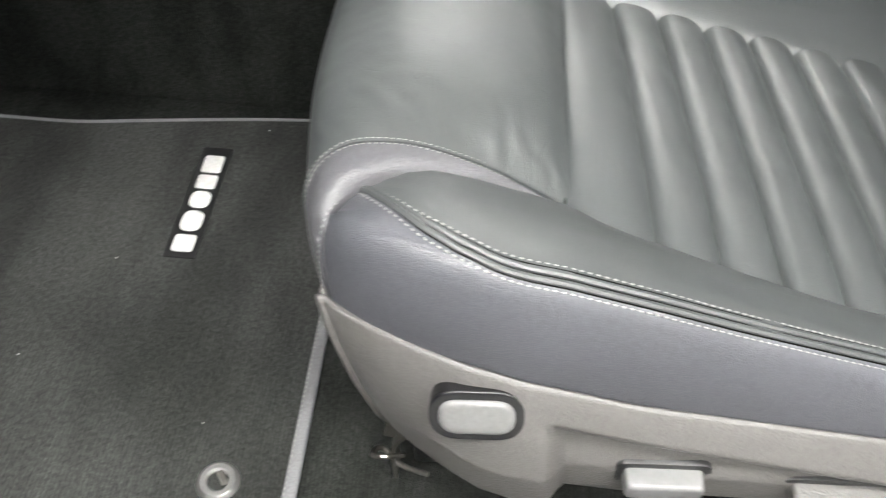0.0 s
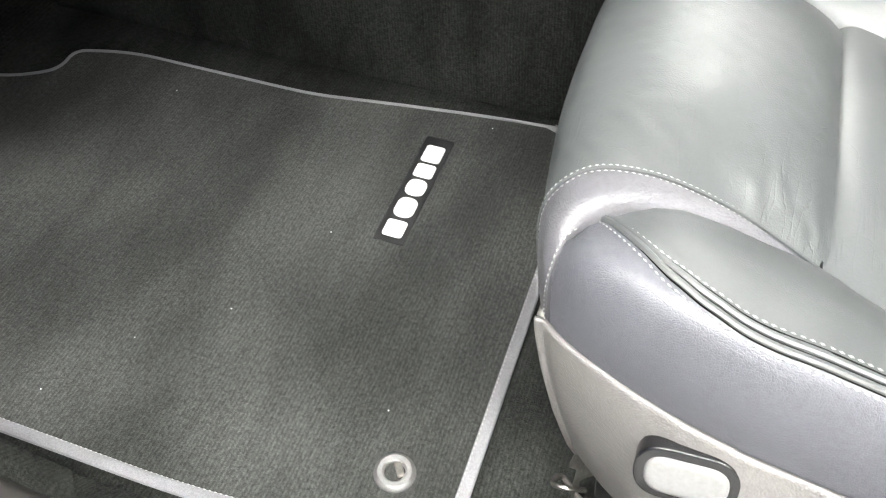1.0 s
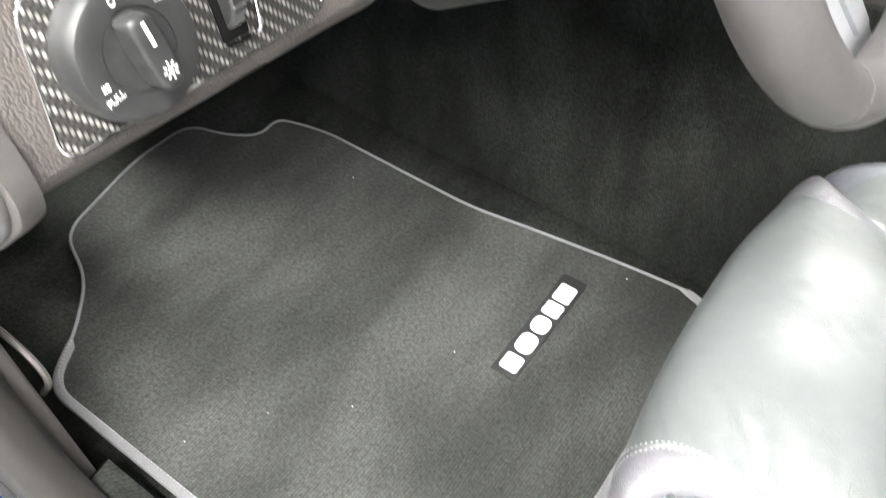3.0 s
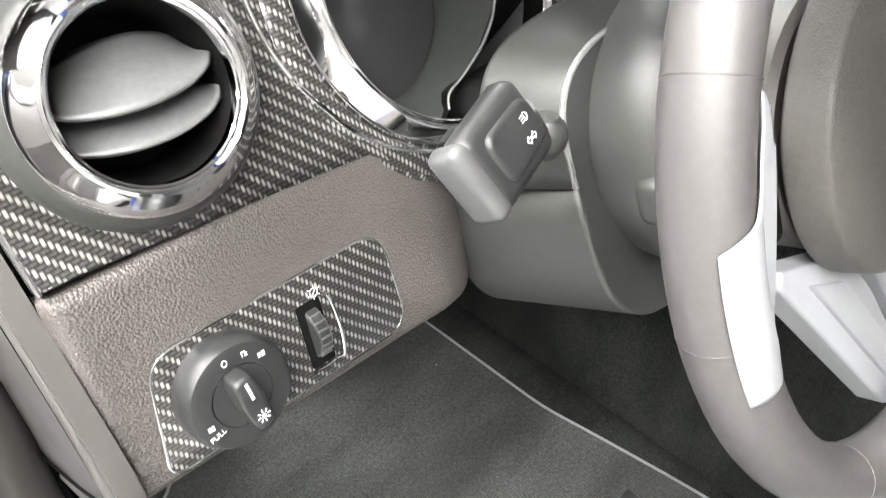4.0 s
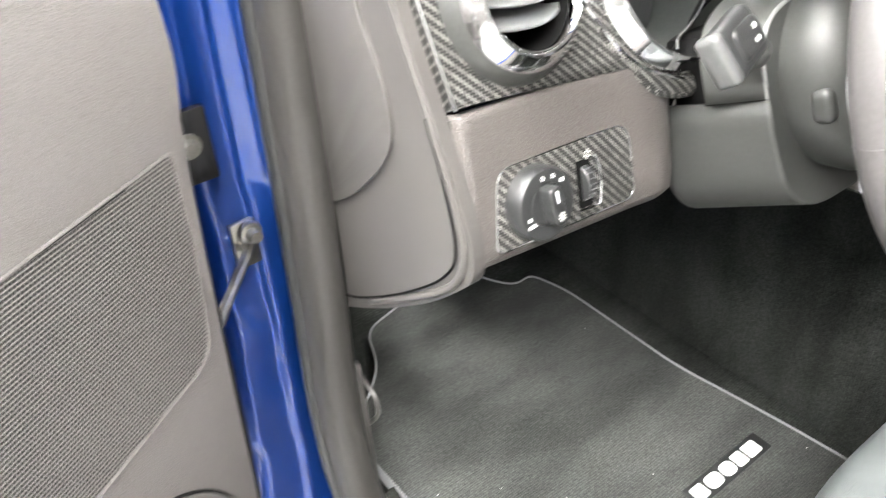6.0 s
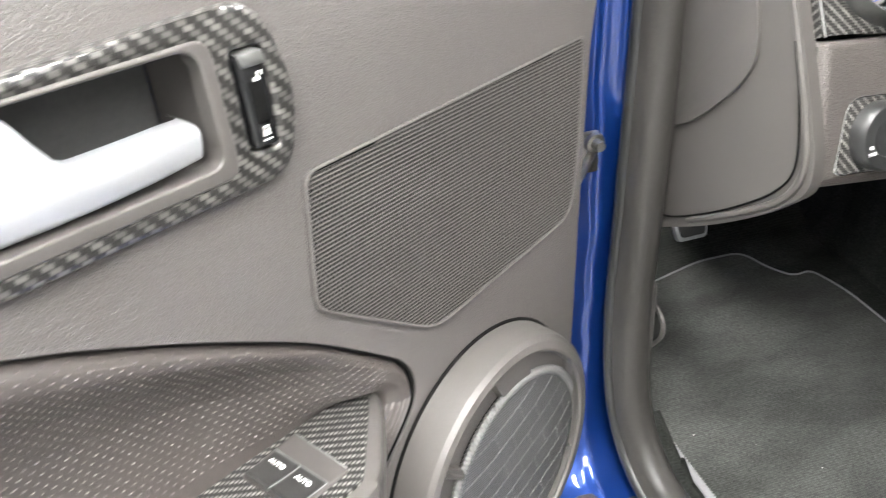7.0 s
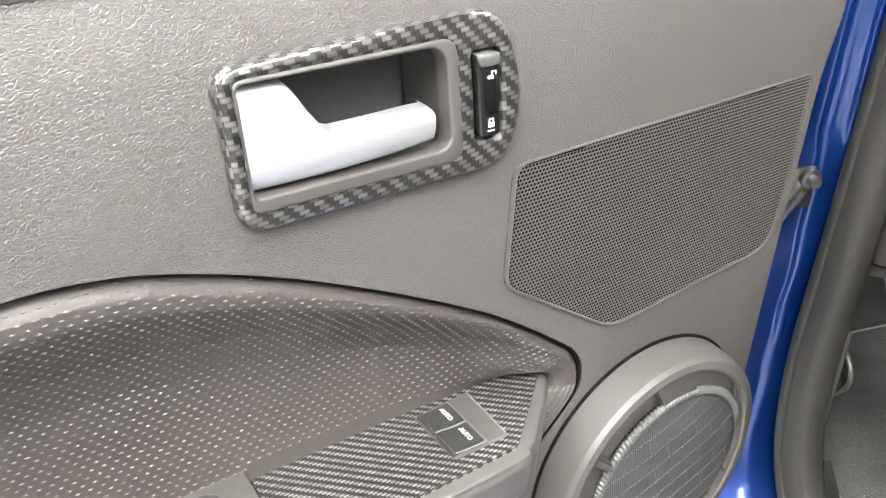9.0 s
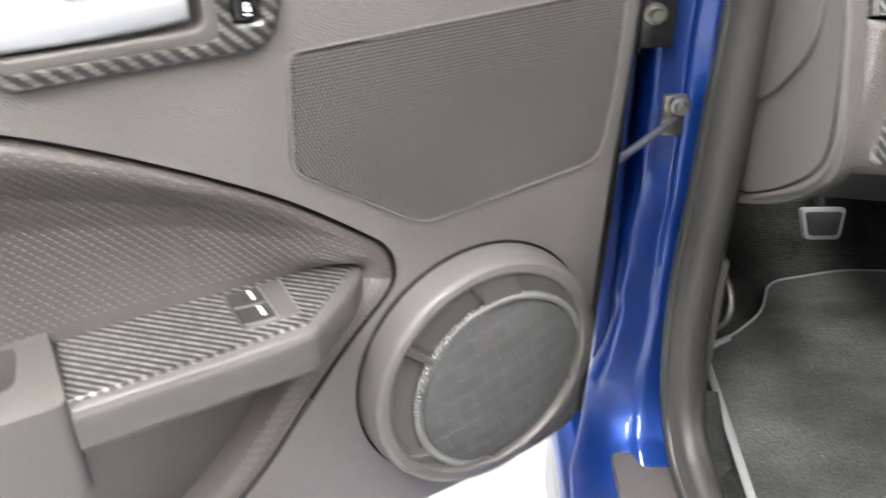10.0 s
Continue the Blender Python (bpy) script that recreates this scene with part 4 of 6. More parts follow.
part("outlet_well", moved(box((0.08, 0.168, -0.022), (0.16, 0.050, 0.012), 0.003), UPP), BLACK, dash, "black side window outlet")
for i in range(6):
    part("outlet_rib", moved(box((0.034 + 0.0225 * i, 0.170, -0.005), (0.0034, 0.046, 0.014), 0.001), UPP), PLASTIC_SMOOTH, dash)
part("top_pad", moved(box((0.42, 0.235, -0.02), (0.92, 0.10, 0.06), 0.02, 4), UPP), PLASTIC_SMOOTH, dash, "soft grey dash top")
part("centre_panel", moved(box((0.62, 0.02, -0.02), (0.22, 0.24, 0.03), 0.008, 3), UPP), PLASTIC, dash, "grey centre panel")
for j in range(3):
    for i in range(3):
        part("centre_button", moved(box((0.555 + 0.055 * i, 0.105 - 0.036 * j, 0.000), (0.048, 0.028, 0.012), 0.003, 2), UPP), DARK if j else PLASTIC_SMOOTH, dash)

# ---- round air vent ----
VC = Vector((0.073, 0.068, 0.0))
vent = thing("air_vent", "round chrome-rimmed dashboard air vent with two curved grey fins", "air vent", (VC.x, VC.y, 0), UPP)
tilt = Matrix.Translation(VC) @ pose(0, 0, 0, 3, -4, 0)
part("housing", moved(lathe([(0.0635, -0.004), (0.0630, 0.004), (0.0610, 0.011), (0.0575, 0.018), (0.0545, 0.0212), (0.044, 0.022), (0.040, 0.010), (0.040, -0.036), (0.020, -0.038), (0.0, -0.038)], 72), tilt), SHROUD, vent, "grey round housing")
part("ring", moved(lathe([(0.0540, 0.0200), (0.0548, 0.0218), (0.0543, 0.0232), (0.0500, 0.0296), (0.0458, 0.0345), (0.0446, 0.0362), (0.0430, 0.0366), (0.0412, 0.0354), (0.0405, 0.0335), (0.0396, 0.0330), (0.0392, 0.028), (0.0398, 0.026)], 80), tilt), CHROME, vent, "polished chrome ring")
part("bore", moved(lathe([(0.0399, 0.0275), (0.0390, 0.012), (0.037, -0.03), (0.0, -0.032)], 60), tilt), BLACK, vent, "black throat")


def fin(y0, dip, z0, deep):
    def f(u, v):
        t = 2 * u - 1
        x = 0.0385 * t
        lens = math.sqrt(max(0, 1 - t * t))
        y = y0 - dip * lens + (v - 0.5) * 0.002
        front = z0 - 0.012 * t * t
        y += (1 - v) * (deep * lens + 0.004)
        return Vector((x, y, front - (1 - v) * 0.030))
    return f


for y0, dip, z0, deep in ((0.0055, 0.0120, 0.030, 0.029), (-0.0105, 0.0125, 0.027, 0.022)):
    bm = surf(fin(y0, dip, z0, deep), 30, 10)
    part("fin", moved(bm, tilt), FIN_LIT, vent, "curved grey fin", 60, 0.0022)

# ---- lamp switch panel ----
plate = thing("switch_panel", "carbon fibre switch plate with a highlight drawn along the lacquered edge", "switch panel", (0.105, -0.085, 0), LOW)
PL = rounded([(0.020, -0.118), (0.030, -0.051), (0.180, -0.051), (0.184, -0.112), (0.176, -0.120)], [0.01, 0.016, 0.02, 0.02, 0.01], 6)
part("plate", prism(PL, -0.002, 0.0022, bevel=0.001), CARBON, plate)
part("edge_bead", tube([(p.x, p.y, 0.0012) for p in PL], 0.0011, 8, closed=True), CHROME, plate, "bright edge bead")

KC = Vector((0.0635, -0.0862, 0.002))
knob = thing("headlamp_switch", "round black headlamp switch with white symbols", "switch", KC, LOW)
km = Matrix.Translation(KC)
part("dial", moved(lathe([(0.0305, 0.0), (0.0310, 0.006), (0.0305, 0.013), (0.0285, 0.0165), (0.0255, 0.0175), (0.0175, 0.0170), (0.0172, 0.0155), (0.0168, 0.0170), (0.0, 0.0172)], 64), km), DARK, knob, "black dial")
gm = km @ pose(0, 0, 0.017, 0, 0, 8)
grip = prism(rounded([(-0.0052, -0.0165), (0.0052, -0.0165), (0.0068, 0.0), (0.0058, 0.0165), (-0.0058, 0.0165), (-0.0068, 0.0)], 0.004, 4), -0.001, 0.0125, bevel=0.0024, seg=4)
part("grip", moved(grip, gm), DARK, knob, "black turning grip")
part("pointer", moved(box((0, 0.0085, 0.0126), (0.0017, 0.010, 0.0006)), gm), WHITE, knob, "white pointer line")
sun = bmesh.new()
bmesh.ops.create_circle(sun, cap_ends=True, radius=0.0013, segments=14)
for i in range(8):
    a = math.pi * i / 4
    box((0.0029 * math.cos(a), 0.0029 * math.sin(a), 0), (0.0018, 0.0006, 0.0003), turn=Matrix.Rotation(a, 4, "Z"), bm=sun)
part("symbol", moved(sun, gm @ Matrix.Translation((0.0005, -0.0085, 0.0129))), WHITE, knob)


def arc_symbol(deg, items):
    m = km @ Matrix.Translation((0.0228 * math.cos(radians(deg)), 0.0228 * math.sin(radians(deg)), 0.0178))
    b = bmesh.new()
    for x, y, w, h in items:
        box((x, y, 0), (w, h, 0.0003), bm=b)
    part("symbol", moved(b, m), WHITE, knob)


ringlet = tube([(0.0014 * math.cos(2 * math.pi * i / 14), 0.0017 * math.sin(2 * math.pi * i / 14), 0) for i in range(14)], 0.0003, 6, closed=True)
part("symbol", moved(ringlet, km @ Matrix.Translation((-0.004, 0.0224, 0.0178))), WHITE, knob)
arc_symbol(72, [(-0.001, 0, 0.0005, 0.003), (0.0002, 0.0012, 0.002, 0.0005), (0.0012, 0, 0.0016, 0.0005), (0.0012, -0.0012, 0.0016, 0.0005)])
arc_symbol(45, [(-0.0014, 0.0010, 0.0018, 0.0004), (-0.0014, 0, 0.0018, 0.0004), (-0.0014, -0.0010, 0.0018, 0.0004), (0.0009, 0, 0.0018, 0.0028)])
arc_symbol(197, [(-0.0012, 0, 0.0004, 0.003), (-0.0003, 0, 0.0004, 0.003), (0.0012, 0, 0.0016, 0.0028)])
part("symbol", lettering("PULL", 0.0042, km @ Matrix.Translation((-0.0195, -0.0125, 0.0178)) @ pose(0, 0, 0, 0, 0, 12)), WHITE, knob)

DC = Vector((0.1215, -0.0885, 0.002))
dimmer = thing("dimmer_wheel", "ribbed black dimmer wheel in a bright-edged slot", "dimmer", DC, LOW)
dm = Matrix.Translation(DC)
part("slot", moved(prism(rounded([(-0.008, -0.021), (0.008, -0.021), (0.008, 0.020), (-0.008, 0.020)], 0.002), 0.0, 0.0012, bevel=0.0004), dm), BLACK, dimmer, "black slot")
wheel_bm = lathe([(0.0, -0.0042), (0.0155, -0.0042), (0.0168, -0.003), (0.0168, 0.003), (0.0155, 0.0042), (0.0, 0.0042)], 40)
part("wheel", moved(wheel_bm, dm @ Matrix.Translation((0.0005, 0, -0.006)) @ pose(0, 0, 0, 0, 90, 0)), DARK, dimmer, "black ribbed wheel")
for i in range(7):
    a = radians(40 + 16 * i)
    part("rib", moved(box((0.0005, 0.0171 * math.cos(a), -0.006 + 0.0171 * math.sin(a)), (0.0078, 0.0011, 0.0011), 0.0003, 1, Matrix.Rotation(a, 4, "X")), dm), GREY_FIN, dimmer)
part("guard", moved(tube(curve([(0.0095, 0.022, 0.002), (0.0112, 0.019, 0.006), (0.0118, 0.0, 0.0085), (0.0112, -0.019, 0.006), (0.0095, -0.022, 0.002), (0.0, -0.0225, 0.0018), (-0.009, -0.0222, 0.0016)], 8), 0.0012, 8), dm), CHROME, dimmer, "bright slot edge")
sym = tube([(0.0026 * math.cos(2 * math.pi * i / 16), 0.0026 * math.sin(2 * math.pi * i / 16), 0) for i in range(16)], 0.0003, 6, closed=True)
for i in range(6):
    a = radians(60 * i + 20)
    box((0.0038 * math.cos(a), 0.0038 * math.sin(a), 0), (0.0014, 0.0005, 0.0003), turn=Matrix.Rotation(a, 4, "Z"), bm=sym)
box((0, 0, 0), (0.0036, 0.0005, 0.0003), turn=Matrix.Rotation(0.9, 4, "Z"), bm=sym)
part("symbol", moved(sym, dm @ Matrix.Translation((0.0055, 0.0238, 0.0012))), WHITE, dimmer)

# ---- instrument cluster ----
cluster = thing("instrument_cluster", "deep dark gauge pod with a polished chrome rim", "gauge cluster", (0.271, 0.071, -0.05), UPP)
cm = Matrix.Translation((0.271, 0.071, 0))
RIMP = [(0.1005, -0.008), (0.1002, 0.000), (0.0990, 0.0022), (0.0910, 0.0140), (0.0895, 0.0156), (0.0876, 0.0158), (0.0864, 0.0146), (0.0858, 0.0110), (0.0842, 0.0100), (0.0828, -0.004), (0.0815, -0.014)]
bm = bmesh.new()
add_grid(bm, [[Vector((r * math.cos(radians(a)), r * math.sin(radians(a)), h)) for r, h in RIMP] for a in range(-18, 271, 3)])
part("rim", moved(bm, cm), CHROME, cluster, "polished chrome rim", 50)
part("bezel", moved(lathe([(0.120, -0.006), (0.1165, -0.0015), (0.1125, 0.0003), (0.108, 0.0015), (0.102, 0.0005), (0.0985, -0.004)], 96), cm), CARBON, cluster, "lacquered carbon fibre bezel")
part("hood", moved(lathe([(0.0845, -0.008), (0.0825, -0.03), (0.070, -0.085), (0.0, -0.086)], 72), cm), HOOD, cluster, "dark tapered hood")
part("dial_face", moved(lathe([(0.0, 0.0), (0.066, 0.0), (0.066, -0.003), (0.0, -0.003)], 64, (0, 0, -0.080)), cm), DARK, cluster, "black gauge face")
plate_pts = rounded([(0.200, 0.150), (0.252, 0.150), (0.264, 0.122), (0.2665, 0.090), (0.2640, 0.0865), (0.200, 0.072)], [0.002, 0.02, 0.03, 0.004, 0.002, 0.002], 5)
part("scale", prism(plate_pts, -0.066, -0.060, bevel=0.0006), SCALE, cluster, "pale scale with red marks")
for i in range(5):
    part("scale_mark", box((0.250 - 0.002 * i, 0.101 + 0.009 * i, -0.0597), (0.012 if i % 2 == 0 else 0.006, 0.0011, 0.0005), turn=Matrix.Rotation(radians(24 + 6 * i), 4, "Z")), RED, cluster)
part("centre_lens", moved(prism(rounded([(0.352, 0.046), (0.462, 0.052), (0.462, 0.17), (0.352, 0.17)], 0.006), -0.03, -0.022, bevel=0.002), UPP @ UPP.inverted()), DARK, cluster, "dark centre display lens")
part("lens_rim", tube(curve([(0.362, 0.17, 0.002), (0.364, 0.10, 0.004), (0.354, 0.048, 0.006), (0.40, 0.048, 0.006), (0.455, 0.053, 0.005), (0.462, 0.075, 0.004), (0.455, 0.17, 0.002)], 6), 0.0038, 8), CHROME, cluster, "chrome lens edge")
part("hood_top", box((0.42, 0.185, 0.006), (0.52, 0.03, 0.06), 0.012, 4), PLASTIC_SMOOTH, cluster, "grey hood over the gauges")
EDGE = curve([(0.2480, -0.004, 0.0), (0.2522, 0.0048, 0.0), (0.268, 0.0115, 0.0), (0.289, 0.0226, 0.0), (0.304, 0.035, 0.0), (0.313, 0.0463, 0.0), (0.327, 0.0506, 0.0), (0.361, 0.0471, 0.0), (0.442, 0.0547, 0.0), (0.52, 0.06, 0.0)], 6)


def shelf(u, v):
    p = EDGE[round(u * (len(EDGE) - 1))]
    return p + Vector((0.015 * v, -0.09 * v, 0.004 - 0.075 * math.sin(v * 1.5)))


# deep shade between hood and column is put in as a black surface
part("lower_shelf", surf(shelf, len(EDGE) - 1, 10), BLACK, cluster, "shelf under the gauges, coloured black for the deep shade there", 60)
part("shelf_edge", tube([p + Vector((0, 0, 0.004)) for p in EDGE[:42]], 0.0009, 6), GREY_FIN, cluster)

# ---- steering column ----
WC = Vector((0.034, -0.195, 0.639))
COL = frame_at(WC, (1, 0, 0), (0, -math.cos(radians(18)), math.sin(radians(18))))
column = thing("steering_column", "grey plastic steering column shroud", "steering column", (0, 0, -0.2), COL)


def shroud(top):
    def f(u, v):
        z = -0.135 - (0.056 if top else 0.12) * v
        a = math.pi * u if top else math.pi * (1 + u)
        w = 0.097 + 0.010 * v
        h = (0.073 + 0.010 * v) if top else (0.112 + 0.010 * v)
        e = 0.55
        c, s = math.cos(a), math.sin(a)
        x = w * abs(c) ** e * (1 if c > 0 else -1)
        y = h * abs(s) ** e * (1 if s > 0 else -1)
        return Vector((x - 0.008, y, z))
    return f


part("upper_shroud", surf(shroud(True), 48, 24), SHROUD, column, "grey upper shroud", 60, 0.003)
part("lower_shroud", surf(shroud(False), 48, 24), SHROUD, column, "grey lower shroud", 60, 0.0034)
part("shroud_front", prism([Vector(shroud(i < 24)((i % 24) / 24, 0)).to_2d() for i in range(48)], -0.150, -0.1345), SHROUD, column)
part("column_sleeve", box((-0.008, -0.015, -0.215), (0.19, 0.15, 0.05), 0.01), BLACK, column)
part("shroud_seam", tube([(-0.1058 - 0.010 * i / 8, 0.0, -0.136 - 0.056 * i / 8) for i in range(9)], 0.0010, 6), BLACK, column)
part("shroud_bead", tube([Vector(shroud(True)(0.5 + 0.5 * i / 20, 0.02)) + Vector((-0.0005, 0.0005, 0)) for i in range(21)], 0.0020, 8), BUTTON, column, "pale moulded bead")
part("turn_ring", lathe([(0.0, -0.080), (0.070, -0.080), (0.084, -0.086), (0.092, -0.098), (0.094, -0.115), (0.090, -0.137), (0.0, -0.138)], 64), SHROUD, column, "round grey collar behind the wheel")
part("collar_port", box((-0.088, -0.012, -0.098), (0.016, 0.030, 0.02), 0.0075, 4), SHROUD, column)

stalk = thing("indicator_stalk", "dark grey indicator stalk with white symbols", "stalk", (-0.085, -0.055, 0.635))
PADC = Vector((-0.144, -0.078, 0.670))
sm = frame_at(PADC, (1, 0.1, 0.02), (0.12, -0.86, 0.48)) @ pose(0, 0, 0, 0, 0, 14)
part("paddle", moved(box((-0.005, 0, 0), (0.050, 0.042, 0.018), 0.007, 5), sm), DARK, stalk, "dark grey paddle")
part("paddle_end", moved(box((-0.030, 0, -0.002), (0.012, 0.042, 0.021), 0.005, 4), sm), GREY_FIN, stalk)
part("paddle_face", moved(prism(rounded([(-0.020, -0.0135), (0.016, -0.012), (0.016, 0.012), (-0.020, 0.0135)], 0.008, 5), 0.005, 0.0115, bevel=0.003, seg=4), sm), DARK, stalk)
part("stem", tube(curve([sm @ Vector((0.018, 0, -0.002)), COL @ Vector((-0.137, 0.046, -0.124)), COL @ Vector((-0.110, 0.040, -0.15)), COL @ Vector((-0.07, 0.03, -0.17))], 6), 0.0080, 14), DARK, stalk)
part("stem_ball", lathe([(0.0, 0.0125), (0.007, 0.011), (0.011, 0.006), (0.0125, 0.0), (0.011, -0.006), (0.007, -0.011), (0.0, -0.0125)], 24, COL @ Vector((-0.133, 0.046, -0.122))), SHROUD, stalk)
b = tube([(0.0008 + 0.0022 * math.cos(a), 0.0020 * math.sin(a), 0) for a in [math.pi * (i / 8 - 0.5) for i in range(9)]] + [(0.0008, 0.0020, 0)], 0.0003, 6, closed=True)
for i in range(3):
    box((-0.0010, 0.0014 - 0.0014 * i, 0), (0.0020, 0.0005, 0.0003), bm=b)
part("symbol", moved(b, sm @ Matrix.Translation((0.006, 0.0045, 0.0117))), WHITE, stalk)
for side in (-1, 1):
    b = tube([(side * x, y, 0) for x, y in ((0.0006, -0.0008), (0.0018, -0.0008), (0.0018, -0.0019), (0.0037, 0.0), (0.0018, 0.0019), (0.0018, 0.0008), (0.0006, 0.0008))], 0.0003, 6, closed=True)
    part("symbol", moved(b, sm @ Matrix.Translation((0.0035, -0.0050, 0.0117))), WHITE, stalk)

wiper = thing("wiper_stalk", "dark grey wiper stalk with white marks", "stalk", (0.075, -0.02, 0.64))
part("arm", moved(tube(curve([(0.07, 0.066, -0.135), (0.10, 0.070, -0.125), (0.14, 0.068, -0.12), (0.175, 0.063, -0.12), (0.205, 0.057, -0.12)], 6), lambda k: 0.009 + 0.008 * k, 18), COL), DARK, wiper)
part("knob", moved(tube(curve([(0.206, 0.057, -0.12), (0.23, 0.0535, -0.12), (0.250, 0.051, -0.12), (0.257, 0.050, -0.12)], 4), lambda k: 0.017 - 0.008 * max(0, k - 0.7) / 0.3, 22), COL), DARK, wiper, "ribbed dark end knob")
part("knob_collar", moved(tube([(0.2075, 0.0567, -0.12), (0.211, 0.0562, -0.12)], 0.0176, 22), COL), HOOD, wiper)
for i in range(4):
    for k5, x in enumerate((0.199, 0.224, 0.236)):
        a = radians(60 + 32 * i + 8 * k5)
        part("mark", moved(box((x, 0.060 - 0.17 * (x - 0.19) + 0.0178 * math.sin(a), -0.12 + 0.0178 * math.cos(a)), (0.004 if k5 != 1 else 0.0025, 0.0008, 0.0025), turn=Matrix.Rotation(math.pi / 2 - a, 4, "X")), COL), WHITE, wiper)

# ---- steering wheel ----
wheel = thing("steering_wheel", "grey leather steering wheel with satin silver spokes", "steering wheel", (0, 0, 0), COL)
RR = 0.187
TUBE_A, TUBE_B = 0.0168, 0.0185


def rim_at(a, b, lift=0.0):
    """A place on the rim: a round the wheel, b round the tube (0 outermost, 90 facing the driver), in degrees."""
    a, b = radians(a), radians(b)
    r = RR + (TUBE_A + lift) * math.cos(b)
    return Vector((r * math.cos(a), r * math.sin(a), (TUBE_B + lift) * math.sin(b)))


bm = bmesh.new()
rows = [[rim_at(3 * i, 18 * j) for j in range(20)] for i in range(120)]
add_grid(bm, rows + [rows[0]], True)
bmesh.ops.remove_doubles(bm, verts=bm.verts, dist=1e-6)
rim_part = part("rim", bm, RIM_LEATHER, wheel, "grey leather rim", 80)
for deg in (152, 183, 28, 341, 232, 308):
    part("rim_seam", tube([rim_at(deg, 20 * j, 0.0001) for j in range(18)], 0.00035, 6, closed=True), RIM_LEATHER, rim_part)
bm = bmesh.new()
for a in [286 + 1.1 * i for i in range(30)]:
    stitches([rim_at(a, 128, 0.0004), rim_at(a + 0.9, 150, 0.0006)], 0.0034, 0.01, 0.00035, bm=bm)
    stitches([rim_at(a + 0.9, 150, 0.0006), rim_at(a, 172, 0.0004)], 0.0034, 0.01, 0.00035, bm=bm)
part("rim_stitching", bm, BUTTON, rim_part, "pale thread sewn round the rim")["kind"] = "stuff"
for side in (-1, 1):
    flip = lambda v: v if side < 0 else Vector((-v.x, v.y, v.z))

    def lug(u, v):
        """Bright shell that wraps the inner side of the rim, narrow above and broad below."""
        a = 150 + 41 * u
        edge = ramp(a, (150, 158, 165, 168, 170.5, 191), (150, 118, 112, 92, 40, 44))
        return flip(rim_at(a, edge + (222 - edge) * v, 0.0016 * min(1, 8 * u, 8 * (1 - u))))

    part("spoke_shell", surf(lug, 60, 16), SATIN, wheel, "satin silver rim shell", 60, 0.0012)
    arm_pts = [flip(Vector(p)) for p in ((-0.150, 0.076, 0), (-0.172, 0.02, 0), (-0.168, -0.056, 0), (-0.153, -0.055, 0), (-0.149, -0.030, 0), (-0.139, 0.0, 0), (-0.131, 0.030, 0), (-0.126, 0.052, 0), (-0.127, 0.070, 0))]
    part("spoke", prism(rounded([p.to_2d() for p in arm_pts], [0.004, 0.01, 0.004, 0.006, 0.015, 0.015, 0.015, 0.015, 0.01], 5), -0.030, 0.000, bevel=0.004, seg=4), SATIN, wheel, "satin silver spoke")
    part("spoke_switch", box((side * 0.108, 0.004, -0.034), (0.046, 0.062, 0.016), 0.004), BLACK, wheel, "black switch pod")
low = part("spoke", prism(rounded([(-0.088, -0.047), (-0.092, -0.0555), (0.010, -0.206), (0.050, -0.206), (0.003, -0.112), (-0.02, -0.075)], [0.003, 0.004, 0.006, 0.006, 0.01, 0.01], 4), -0.048, -0.030, bevel=0.003, seg=3), SATIN, wheel, "satin silver lower spoke")
part("ridge", prism(rounded([(-0.066, -0.068), (0.014, -0.188), (0.034, -0.188), (-0.030, -0.086)], 0.004, 3), -0.034, -0.0268, bevel=0.003, seg=3), SATIN, low)
part("spoke", prism(rounded([(0.034, -0.085), (0.012, -0.105), (0.050, -0.180), (0.080, -0.165), (0.062, -0.10)], 0.006, 4), -0.048, -0.030, bevel=0.003, seg=3), SATIN, wheel, "satin silver lower spoke")
cover = lathe([(0.0, 0.0040), (0.045, 0.0012), (0.066, -0.0030), (0.0742, -0.0052), (0.0760, -0.0066), (0.0768, -0.0090), (0.0785, -0.0240), (0.0785, -0.0275), (0.0765, -0.0295), (0.0740, -0.0300), (0.0, -0.040)], 96)
for v in cover.verts:
    a = math.degrees(math.atan2(v.co.y, abs(v.co.x)))
    k = 1 - 0.05 * math.exp(-(((a - 45) / 32) ** 2))
    v.co.x, v.co.y = v.co.x * k, 1.10 * v.co.y * k
part("airbag_cover", cover, HUB, wheel, "round grained airbag cover")
part("hub_back", lathe([(0.0, -0.036), (0.070, -0.036), (0.074, -0.040), (0.074, -0.086), (0.0, -0.086)], 48), PLASTIC_SMOOTH, wheel)
em = part("emblem", lathe([(0.0, 0.0085), (0.023, 0.0080), (0.0265, 0.0065), (0.027, 0.0010)], 48), BLACK, wheel, "black round emblem with plain coloured bars")
part("emblem_rim", tube([(0.0272 * math.cos(2 * math.pi * i / 48), 0.0272 * math.sin(2 * math.pi * i / 48), 0.0060) for i in range(48)], 0.0014, 8, closed=True), CHROME, em)
for x, mt in ((-0.006, RED), (0.0, SATIN), (0.006, RED)):
    part("emblem_bar", box((x, 0, 0.0088), (0.004, 0.034, 0.0012), 0.0005, 1), mt, em)
bm = bmesh.new()
for i in range(7):
    box((-0.021 + 0.007 * i, -0.050, 0.0014), (0.004, 0.0045, 0.0006), bm=bm)
part("lettering_bars", bm, GREY_FIN, wheel)

trim_loop = [(-0.33, 0.277, 0.259), (-0.33, 0.246, 0.255), (-0.33, 0.221, 0.248), (-0.33, 0.209, 0.232), (-0.33, 0.215, 0.208), (-0.33, 0.253, 0.163)]
